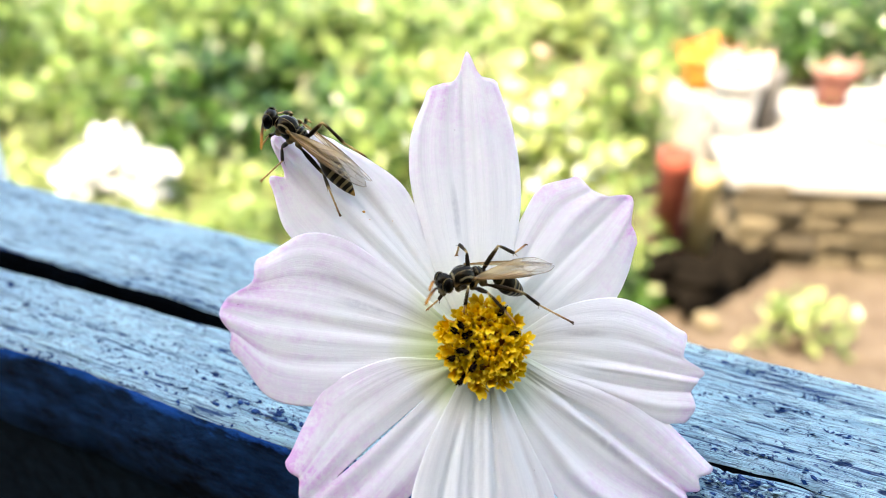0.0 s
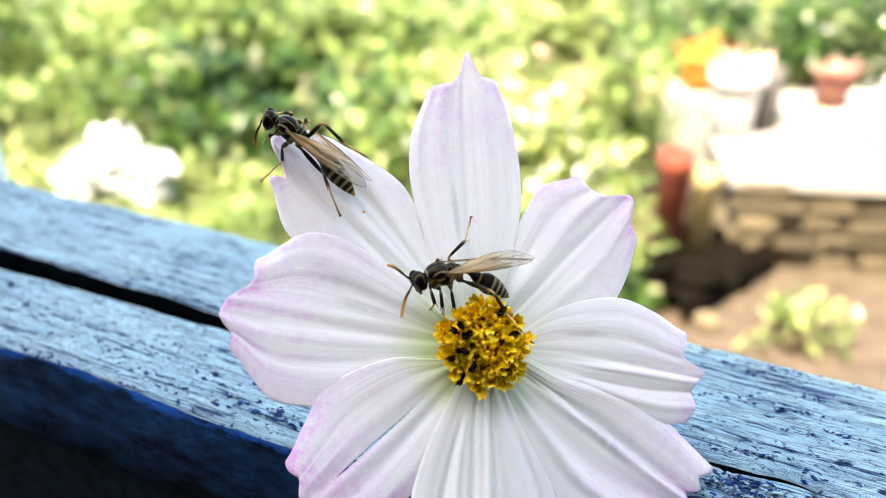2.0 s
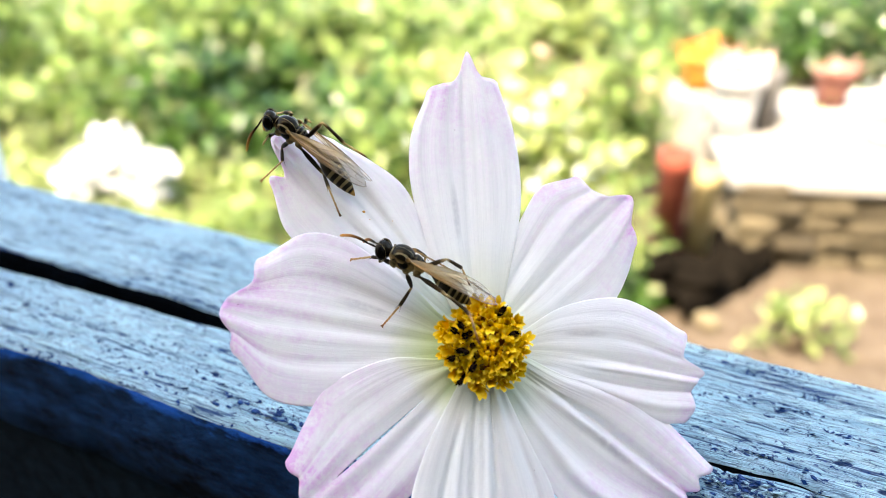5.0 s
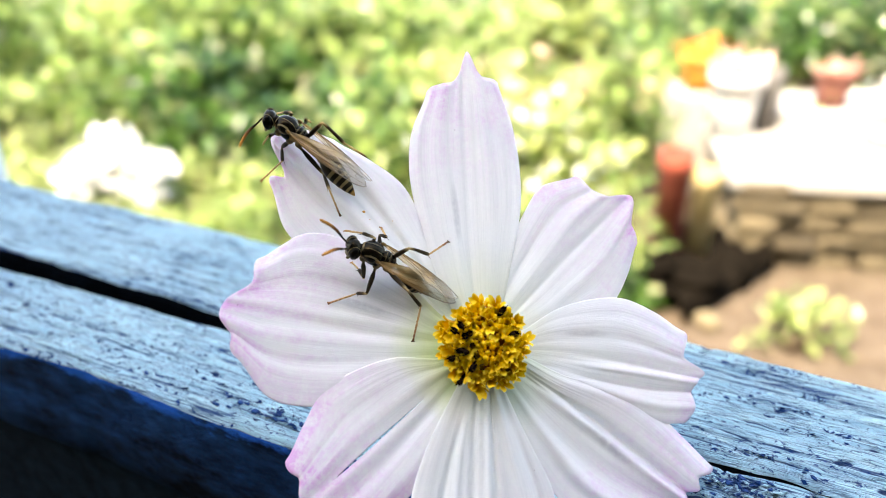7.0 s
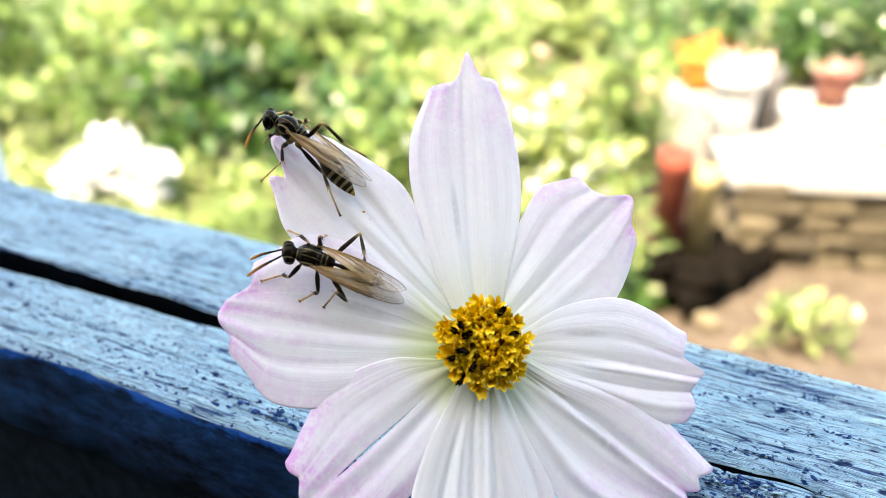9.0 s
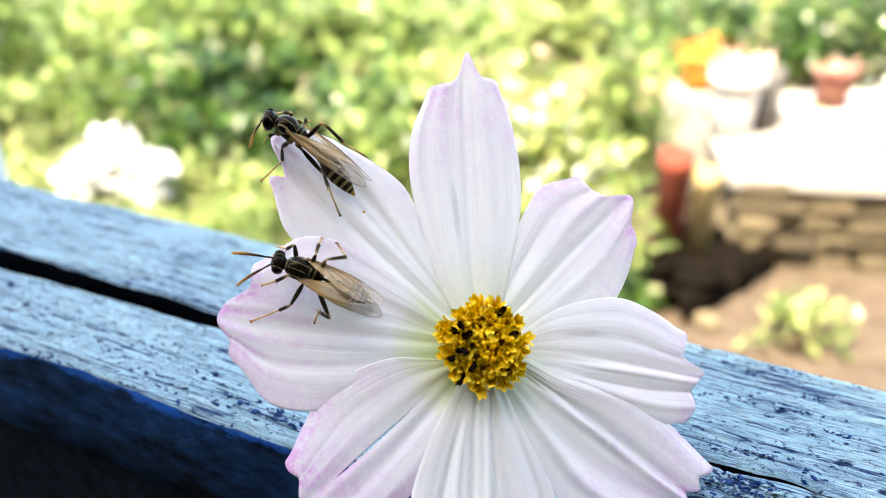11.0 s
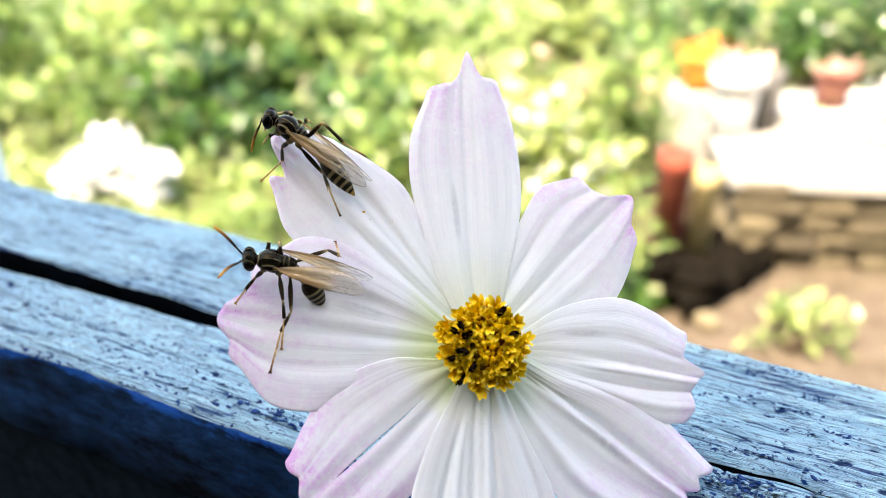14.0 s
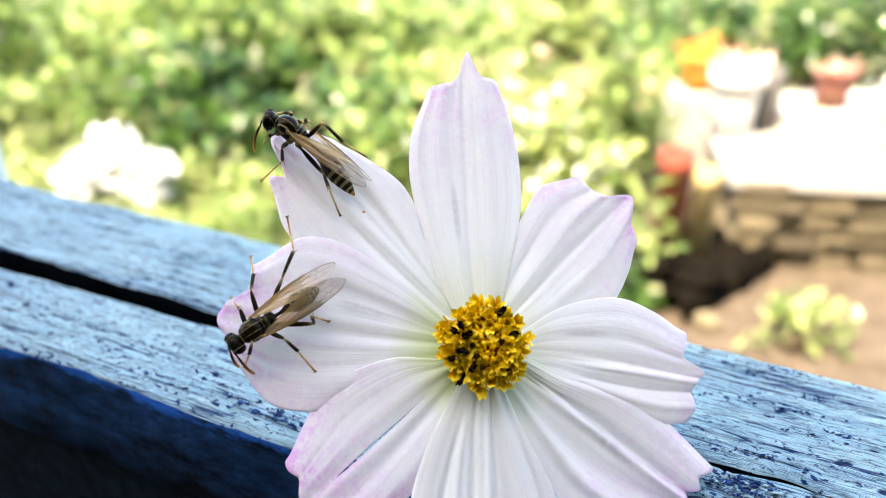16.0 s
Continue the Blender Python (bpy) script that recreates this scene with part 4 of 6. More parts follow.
def leg_meshes(kind):
    a, b, c = SPANS[kind]
    bm = bmesh.new()
    tube(bm, [(-0.35, 0, -0.05), (0.05, 0, -0.03), (a * 0.14, 0, 0), (a * 0.2, 0, 0), (a * 0.38, 0, 0.04), (a * 0.65, 0, 0.05), (a * 0.9, 0, 0.02), (a, 0, 0)], [0.36, 0.30, 0.17, 0.2, 0.33, 0.31, 0.22, 0.15], 10)
    femur = mesh_from(scaled(bm), "leg", LEG)
    bm = bmesh.new()
    tube(bm, [(-0.04, 0, 0), (0.10 * b, 0, 0.06), (0.3 * b, 0, 0.07), (b * 0.75, 0, 0.02), (b * 0.95, 0, 0), (b, 0, 0)], [0.14, 0.16, 0.21, 0.25, 0.24, 0.14], 9)
    for sy, far in ((-1, 0.6), (1, 0.75)):
        tube(bm, [(b * 0.95, sy * 0.14, -0.06), (b * 0.95 + far * 0.5, sy * 0.26, -0.22), (b * 0.95 + far, sy * 0.34, -0.34)], [0.06, 0.04, 0.012], 4)
    shin = mesh_from(scaled(bm), "shin", SHIN)
    bm = bmesh.new()
    marks = [0, 0.44, 0.62, 0.76, 0.87, 1.0]
    for p, q in zip(marks, marks[1:]):
        p, q = p * c, q * c
        tube(bm, [(p, 0, 0), (p * 0.25 + q * 0.75, 0, 0), (q + 0.04, 0, -0.02)], [0.10, 0.15, 0.11], 7)
        for sy in (-1, 1):
            tube(bm, [(q - 0.08, sy * 0.09, -0.04), (q + 0.16, sy * 0.17, -0.12)], [0.035, 0.01], 3)
    for sy in (-1, 1):
        tube(bm, [(c - 0.1, sy * 0.06, 0), (c + 0.14, sy * 0.18, -0.03), (c + 0.2, sy * 0.24, -0.2)], [0.10, 0.08, 0.02], 5)
    blob(bm, (c + 0.03, 0, -0.04), (0.16, 0.14, 0.1), 8, 6)
    return femur, shin, mesh_from(scaled(bm), "foot", FOOT)


def feeler_mesh():
    bm = bmesh.new()
    pts = [(0, 0, 0), (0.5, 0, 0.10), (1.25, 0, 0.18)] + [(1.25 + 3.9 * k / 10, 0, 0.18 + 0.42 * math.sin(k / 10 * math.pi) - 0.18 * (k / 10)) for k in range(1, 11)]
    tube(bm, pts, [0.11, 0.14, 0.11] + [0.14 + 0.06 * math.sin(k / 10 * math.pi * 0.8) + (0.012 if k % 2 else 0) for k in range(1, 10)] + [0.11], 8)
    return mesh_from(scaled(bm), "antenna", FEELER)


def scaled_head():
    bm = bmesh.new()
    blob(bm, (0.95, 0, 0.05), (1.0, 1.25, 1.2), 22, 16)
    blob(bm, (1.12, 0, 0.80), (0.5, 0.78, 0.45), 14, 10)
    for y, x in ((0, 1.30), (0.26, 1.04), (-0.26, 1.04)):
        blob(bm, (x, y, 1.18), (0.11, 0.11, 0.08), 8, 6)
    tube(bm, [(-0.35, 0, -0.05), (0.4, 0, 0.0)], [0.45, 0.7], 10)
    return scaled(bm)


def wasp(label, stretch=1.0):
    """A wasp, head along +x, back up, with its parts hinged where they move; stretch: how far its abdomen is drawn out. Returns the thing and its moving parts."""
    body = thing("wasp", label, "wasp", "wasps on the flower")
    bm = bmesh.new()
    blob(bm, (0.42, 0, 0.28), (1.66, 1.54, 1.25), 28, 20)
    blob(bm, (1.42, 0, 0.0), (0.80, 1.18, 1.05), 24, 14)
    blob(bm, (-0.15, 0, -0.45), (1.9, 1.30, 1.25), 24, 16)
    blob(bm, (-1.38, 0, 0.60), (0.58, 0.86, 0.48), 20, 12)
    blob(bm, (-1.92, 0, 0.40), (0.36, 0.88, 0.55), 18, 10)
    blob(bm, (-2.10, 0, -0.25), (0.92, 1.02, 0.95), 20, 14)
    part("thorax", scaled(bm), THORAX, body)
    for kind in KINDS:
        x, y, z = HIPS[kind]
        for sy in (-1, 1):
            bm = bmesh.new()
            blob(bm, (x + 0.05, sy * (y - 0.05), z + 0.25), (0.55, 0.48, 0.62), 12, 9)
            part("hip_joint", scaled(bm), HIP, body)
    for sy in (-1, 1):
        bm = bmesh.new()
        blob(bm, (HINGE[0] + 0.15, sy * (HINGE[1] + 0.05), HINGE[2] - 0.05), (0.42, 0.2, 0.3), 10, 8)
        part("wing_plate", scaled(bm), VEIN, body)
    head = part("head", scaled_head(), BLACK, body)
    for sy in (-1, 1):
        bm = bmesh.new()
        blob(bm, (1.02, sy * 1.0, 0.05), (0.72, 0.58, 1.08), 16, 12)
        part("eye", scaled(bm), EYE_BLACK, head)
        bm = bmesh.new()
        ring = [(1.02 + 0.74 * math.cos(a) + 0.06, sy * 0.84 - sy * 0.1 * math.cos(a), 0.05 + 1.15 * math.sin(a)) for a in (2 * math.pi * k / 20 for k in range(21))]
        tube(bm, ring, [0.06] * 21, 5, False)
        part("eye_rim", scaled(bm), FACE, head, "pale yellowish rim round the eye")
    bm = bmesh.new()
    blob(bm, (1.55, 0, -0.65), (0.35, 0.72, 0.72), 14, 10)
    for sy in (-1, 1):
        tube(bm, [(1.45, sy * 0.5, -1.1), (1.55, sy * 0.42, -1.5), (1.45, sy * 0.05, -1.75)], [0.25, 0.22, 0.08], 7)
    part("face", scaled(bm), FACE, head, "yellowish face and jaws")
    feel = feeler_mesh()
    feelers = {s: part("antenna", feel, None, head) for s in SIDES}
    bm = bmesh.new()
    prof = [(0.0, 0.24), (0.5, 0.22), (1.1, 0.30), (1.7, 0.55), (2.1, 0.78), (2.35, 0.84), (2.42, 0.74), (2.7, 0.98), (3.2, 1.25), (3.75, 1.35), (4.2, 1.35), (4.24, 1.29), (4.7, 1.27), (5.0, 1.20), (5.04, 1.14), (5.5, 1.05), (5.8, 0.95), (5.84, 0.89), (6.3, 0.74), (6.5, 0.62), (6.54, 0.57), (6.9, 0.38), (7.2, 0.16), (7.35, 0.02)]
    tube(bm, [(-x * stretch, 0, -0.012 * x * x + (0.06 * math.sin(x * 2) if x < 2 else 0)) for x, _ in prof], [r for _, r in prof], 24)
    abdomen = part("abdomen", scaled(bm), abdomen_mat(stretch), body, "black abdomen with dull yellow bands on a thin waist")
    wings = {}
    for s, sy in (("left", 1), ("right", -1)):
        membrane, veins = wing_mesh(sy)
        w = part("wing", membrane, None, body, "smoky amber transparent wing")
        tagged(part("vein", veins, None, w), kind="stuff")
        wings[s] = w
    legs = {}
    for kind in KINDS:
        femur, shin, foot = leg_meshes(kind)
        for s in SIDES:
            f = part("leg", femur, None, body)
            legs[s, kind] = (f, part("shin", shin, None, f), part("foot", foot, None, f, "pale tan foot with dark claws"))
    return body, head, abdomen, wings, legs, feelers


def frame_of(x, near, at):
    """A pose at the point, its x axis along x and its z axis as near as can be to near."""
    x = x.normalized()
    y = near.cross(x)
    if y.length < 1e-6:
        y = x.orthogonal()
    y.normalize()
    m = Matrix((x, y, x.cross(y))).transposed().to_4x4()
    m.translation = at * MM
    return m


def joints(hip, knee, ankle, foot, a, b, c):
    """Knee, ankle and foot of a leg that keeps its lengths: the foot stays, the others come as near as they can."""
    way = foot - hip
    if way.length > a + b + c - 0.05:
        foot = hip + way.normalized() * (a + b + c - 0.05)
    back = ankle - foot
    ankle = foot + back.normalized() * c
    way = ankle - hip
    d = min(max(way.length, abs(a - b) + 0.15), a + b - 0.02)
    way.normalize()
    ankle = hip + way * d
    pole = knee - hip
    pole = pole - way * pole.dot(way)
    if pole.length < 1e-5:
        pole = way.orthogonal()
    pole.normalize()
    ca = (a * a + d * d - b * b) / (2 * a * d)
    knee = hip + (way * ca + pole * math.sqrt(max(0.0, 1 - ca * ca))) * a
    return knee, ankle, ankle + (foot - ankle).normalized() * c


def leg_poses(hip, knee, ankle, foot, a, b, c):
    """Poses of a leg and, on it, its shin and its foot."""
    knee, ankle, foot = joints(hip, knee, ankle, foot, a, b, c)
    up = Vector((0, 0, 1)) + Vector((0, math.copysign(0.45, hip.y), 0))
    f = frame_of(knee - hip, up, hip)
    back = f.inverted()
    return f, back @ frame_of(ankle - knee, up, knee), back @ frame_of(foot - ankle, up, ankle)


def body_pose(u, v, n, heading, rear, roll):
    """Where the thorax is on the flower's face, in mm, and how the body is turned there, in degrees."""
    return FLOWER @ Matrix.Translation(Vector((u, v, n)) * MM) @ pose(0, 0, 0, 0, 0, heading) @ pose(0, 0, 0, 0, -rear, 0) @ pose(0, 0, 0, roll, 0, 0)


def wing_pose(sy, yaw, lift):
    return pose(HINGE[0] * MM, sy * HINGE[1] * MM, HINGE[2] * MM, 0, 0, yaw) @ pose(0, 0, 0, 0, lift, 0) @ pose(0, 0, 0, -sy * 30, 0, 0)


def head_pose(yaw, pitch, lean):
    return pose(NECK[0] * MM, 0, NECK[2] * MM, 0, 0, yaw) @ pose(0, 0, 0, 0, pitch, 0) @ pose(0, 0, 0, lean, 0, 0)


def feeler_pose(sy, yaw, pitch):
    return pose(BROW[0] * MM, sy * BROW[1] * MM, BROW[2] * MM, 0, 0, yaw) @ pose(0, 0, 0, 0, pitch, 0)


def waist_pose(yaw, droop):
    return pose(WAIST[0] * MM, 0, WAIST[2] * MM, 0, 0, yaw) @ pose(0, 0, 0, 0, -droop, 0)


def glide(ts, vs, t):
    """The value at t of a curve through (ts, vs) that never swings past them."""
    k = max(0, min(len(ts) - 2, sum(q <= t for q in ts) - 1))

    def slope(i):
        if i <= 0 or i >= len(ts) - 1:
            return 0.0
        p, q = (vs[i] - vs[i - 1]) / (ts[i] - ts[i - 1]), (vs[i + 1] - vs[i]) / (ts[i + 1] - ts[i])
        return 0.0 if p * q <= 0 else 2 * p * q / (p + q)
    h = ts[k + 1] - ts[k]
    f = (t - ts[k]) / h
    return vs[k] * (1 + 2 * f) * (1 - f) ** 2 + slope(k) * h * f * (1 - f) ** 2 + vs[k + 1] * f * f * (3 - 2 * f) + slope(k + 1) * h * f * f * (f - 1)


class Gait:
    """Gathers a wasp's stances and keys them: the body glides, the feet stand still and step over quickly one after another."""

    def __init__(self, parts):
        self.parts, self.stances = parts, []

    def stand(self, t, body, head, feelers, wings, waist, **legs):
        """body: u, v, n, heading, rear, roll; head: yaw, pitch, lean; feelers and wings: two angles left, two right; waist: yaw, droop; each leg: knee, ankle and foot in mm on the flower's face."""
        self.stances.append((t, (*body, *head, *feelers, *wings, *waist), legs))

    def key(self, every=0.1):
        body, head, abdomen, wings, legs, feelers = self.parts
        ts = [q[0] for q in self.stances]
        rows = {}
        steps = sorted({round(k * every, 3) for k in range(int(ts[-1] / every) + 1)} | set(ts))
        for t in steps:
            v = [glide(ts, [q[1][i] for q in self.stances], t) for i in range(19)]
            m = body_pose(*v[:6])
            found = {body: m, head: head_pose(*v[6:9]), abdomen: waist_pose(*v[17:19])}
            for i, (s, sy) in enumerate((("left", 1), ("right", -1))):
                found[feelers[s]] = feeler_pose(sy, *v[9 + 2 * i:11 + 2 * i])
                found[wings[s]] = wing_pose(sy, *v[13 + 2 * i:15 + 2 * i])
            k = max(0, min(len(ts) - 2, sum(q <= t for q in ts) - 1))
            f = (t - ts[k]) / (ts[k + 1] - ts[k])
            back = m.inverted()
            for i, (s, kind) in enumerate(legs):
                sy = 1 if s == "left" else -1
                hip = Vector((HIPS[kind][0], sy * HIPS[kind][1], HIPS[kind][2]))
                ends = [self.targets(self.stances[j], s, kind) for j in (k, k + 1)]
                w = min(1.0, max(0.0, (f - 0.08 - 0.11 * i) / 0.3))
                w = w * w * (3 - 2 * w)
                far = (ends[0][2] - ends[1][2]).length
                hop = Vector((0, 0, min(0.8, 0.2 * far) * math.sin(math.pi * w)))
                spots = [p.lerp(q, w) + hop for p, q in zip(*ends)]
                spots = [back @ (FLOWER @ (q * MM)) / MM for q in spots]
                for ob, pm in zip(legs[s, kind], leg_poses(hip, *spots, *SPANS[kind])):
                    found[ob] = pm
            for ob, pm in found.items():
                rows.setdefault(ob, []).append((t, pm))
        for ob, r in rows.items():
            walk(ob, r)

    def targets(self, stance, s, kind):
        """Knee, ankle and foot on the flower's face; a leg that is not given rests beside the body."""
        given = stance[2].get(s + "_" + kind)
        if given:
            return [Vector(given[i:i + 3]) for i in (0, 3, 6)]
        sy = 1 if s == "left" else -1
        hip, foot = Vector(HIPS[kind]), Vector(REST[kind])
        knee = hip.lerp(foot, 0.35) + Vector((0, 0.8, 2.2))
        ankle = hip.lerp(foot, 0.62) + Vector((0, 0.4, 1.0))
        to_face = FLOWER.inverted() @ body_pose(*stance[1][:6])
        return [to_face @ (Vector((q.x, q.y * sy, q.z)) * MM) / MM for q in (knee, ankle, foot)]


# ---- garden ----
def leaves(count, place, size, seed, slim=0.45):
    """Many small folded leaves; place(rnd) gives each one's root."""
    rnd = random.Random(seed)
    verts, faces = [], []
    for _ in range(count):
        q = Vector(place(rnd))
        way = Vector((rnd.gauss(0, 1), rnd.gauss(0, 1), rnd.gauss(0.35, 0.8))).normalized()
        side = way.cross(Vector((rnd.gauss(0, 0.5), rnd.gauss(0, 0.5), 1))).normalized()
        up = side.cross(way)
        L = size * rnd.uniform(0.6, 1.35)
        w = L * slim * rnd.uniform(0.8, 1.2)
        k = len(verts)
        for a, b, c in ((0, 0, 0), (0.35, -0.5, 0.14), (0.45, 0, 0.02), (0.35, 0.5, 0.14), (0.78, -0.32, 0.02), (0.82, 0, -0.06), (0.78, 0.32, 0.02), (1, 0, -0.16)):
            verts.append(q + way * (a * L) + side * (b * w) + up * (c * w))
        faces += [(k, k + 1, k + 2), (k, k + 2, k + 3), (k + 1, k + 4, k + 5, k + 2), (k + 2, k + 5, k + 6, k + 3), (k + 4, k + 7, k + 5), (k + 5, k + 7, k + 6)]
    me = bpy.data.meshes.new("leaves")
    me.from_pydata(verts, [], faces)
    return me


def shrub(name, label, at, radii, count, size, mat, seed, bloom=None, category="shrub", slim=0.45):
    """Stems that fork from one foot and a crown of leaf clumps with gaps."""
    rnd = random.Random(seed)
    plant = thing(name, label, category, at=pose(*at))
    rx, ry, rz = radii
    clumps = []
    for k in range(14):
        a, r = rnd.uniform(0, 6.283), rnd.random() ** 0.5
        tipv = Vector((rx * r * math.cos(a), ry * r * math.sin(a), rz * rnd.uniform(0.35, 1.0) * (1.1 - 0.5 * r)))
        clumps.append((tipv, rnd.uniform(0.22, 0.42)))
        mid = tipv * 0.5 + Vector((rnd.uniform(-0.04, 0.04), rnd.uniform(-0.04, 0.04), 0.05 * rz))
        if k < 7:
            bm = bmesh.new()
            tube(bm, [(tipv.x * 0.05, tipv.y * 0.05, -0.02), tuple(mid), tuple(tipv)], [0.012, 0.008, 0.003], 6)
            part("stem", bm, TWIG, plant)

    def root(r):
        c, s = r.choice(clumps)
        return (c.x + r.gauss(0, s * rx * 0.55), c.y + r.gauss(0, s * ry * 0.55), max(0.01, c.z + r.gauss(0, s * rz * 0.45)))
    me = leaves(count, root, size, seed, slim)
    me.materials.append(mat)
    tagged(part("crown", me, None, plant), kind="stuff")
    if bloom:
        n, s, bmat = bloom

        def top(r):
            c, sp = r.choice(clumps)
            return (c.x + r.gauss(0, sp * rx * 0.5), c.y + r.gauss(0, sp * ry * 0.5), c.z + abs(r.gauss(0.02, sp * rz * 0.3)))
        me = leaves(n, top, s, seed + 50, 0.8)
        me.materials.append(bmat)
        tagged(part("blossom", me, None, plant), kind="stuff")
    return plant


def stone_wall():
    """A low dry wall of flat stones under a whitewashed slab."""
    m = pose(0.87, 2.14, 0, 0, 0, -9)
    wall = thing("wall_garden", "low dry-stone garden wall of flat pale stones", "wall", kind="structure", at=m)
    part("core", box(bmesh.new(), 0.03, 2.4, 0.05, 0.5, -0.05, 0.235), MORTAR, wall, shade=False)
    rnd = random.Random(12)
    bank = []
    for k in range(6):
        bm = bmesh.new()
        box(bm, -0.5, 0.5, -0.5, 0.5, -0.5, 0.5, 0.12, 2)
        for q in bm.verts:
            q.co += Vector((rnd.uniform(-0.06, 0.06), rnd.uniform(-0.06, 0.06), rnd.uniform(-0.07, 0.07)))
        bank.append(mesh_from(bm, "stone", STONE))
    z = -0.02
    for h in (0.062, 0.05, 0.068, 0.048, 0.06):
        if z > 0.22:
            break
        x = rnd.uniform(-0.03, 0.03)
        while x < 2.35:
            w = rnd.uniform(0.10, 0.24)
            part("stone", rnd.choice(bank), None, wall, at=pose(x + w / 2, 0.05 + rnd.uniform(-0.02, 0.015), z + h / 2, rnd.uniform(-3, 3), rnd.uniform(-2, 2), rnd.uniform(-5, 5)) @ Matrix.Diagonal((w - 0.012, 0.12, h - rnd.uniform(0.008, 0.016), 1)))
            x += w
        z += h
    for k in range(3):
        part("stone", rnd.choice(bank), None, wall, at=pose(0.03, 0.17 + k * 0.13, 0.06 + 0.05 * k % 0.1, 0, 0, 90) @ Matrix.Diagonal((0.13, 0.1, 0.07, 1)))
    solid("wall_slab", box(bmesh.new(), -0.02, 2.45, -0.02, 0.62, 0.237, 0.285, 0.012, 3), LIME, "sunlit whitewashed slab on the garden wall", "slab", kind="structure", at=m)


def pot(name, label, at, r, h, mat, taper=0.72, rim=True, plant=None):
    """A hollow flower pot with a rim and soil."""
    p = thing(name, label, "flower pot", at=pose(*at))
    bm = bmesh.new()
    lip = 1.12 if rim else 1.0
    lathe(bm, [(0, 0), (r * taper, 0), (r * (taper + 1) / 2, h * 0.5), (r, h * 0.84), (r * lip, h * 0.85), (r * lip, h), (r * 0.92, h), (r * 0.86, h * 0.84), (0, h * 0.82)], 28)
    part("vessel", bm, mat, p)
    bm = bmesh.new()
    lathe(bm, [(r * 0.86, h * 0.85), (r * 0.5, h * 0.885), (0, h * 0.9)], 20)
    part("soil", bm, SHADE_BLACK if mat is SHADE_BLACK else SOIL, p)
    if plant:
        n, size, pmat, up, seed = plant
        me = leaves(n, lambda q: (q.gauss(0, r * 0.6), q.gauss(0, r * 0.6), h + abs(q.gauss(0, up))), size, seed)
        me.materials.append(pmat)
        tagged(part("foliage", me, None, p), kind="stuff")
    return p


def pipe(label, at, r, h, mat):
    bm = bmesh.new()
    lathe(bm, [(r * 0.8, 0), (r, 0), (r, h * 0.86), (r * 1.1, h * 0.87), (r * 1.1, h), (r * 0.84, h), (r * 0.8, h * 0.9), (r * 0.8, 0)], 28)
    return solid("clay_pipe", bm, mat, label, "clay pipe", "clay pipes by the wall", at=pose(*at), shade=True)


def pebble(at, r, seed, label):
    bm = bmesh.new()
    rnd = random.Random(seed)
    for k in blob(bm, (0, 0, 0), (r, r * 0.8, r * 0.55), 12, 8):
        k.co *= 1 + 0.16 * noise.noise(k.co * (9 / r * 0.1) + Vector((seed, 0, 0)))
    solid("garden_stone", bm, STONE, label, "stone", at=pose(at[0], at[1], at[2] + r * 0.4, 0, 0, rnd.uniform(0, 180)), shade=True)


def pollen():
    """Grains of pollen that fell on the petals."""
    for u, v, n, r in ((-16.2, 18.3, -0.45, 0.22), (-15.4, 17.2, -0.5, 0.1), (-9.5, 30.0, -0.5, 0.1), (-12.3, 17.0, -0.4, 0.09)):
        bm = bmesh.new()
        for k in blob(bm, (0, 0, 0), (r, r * 0.8, r * 0.9), 8, 6):
            k.co *= 1 + 0.3 * noise.noise(k.co * 6)
        solid("pollen_grain", scaled(bm), POLLEN, "tiny orange pollen grain lying on a petal", "pollen", "pollen grains", at=FLOWER @ Matrix.Translation(Vector((u, v, n + r * 0.6)) * MM), shade=True)


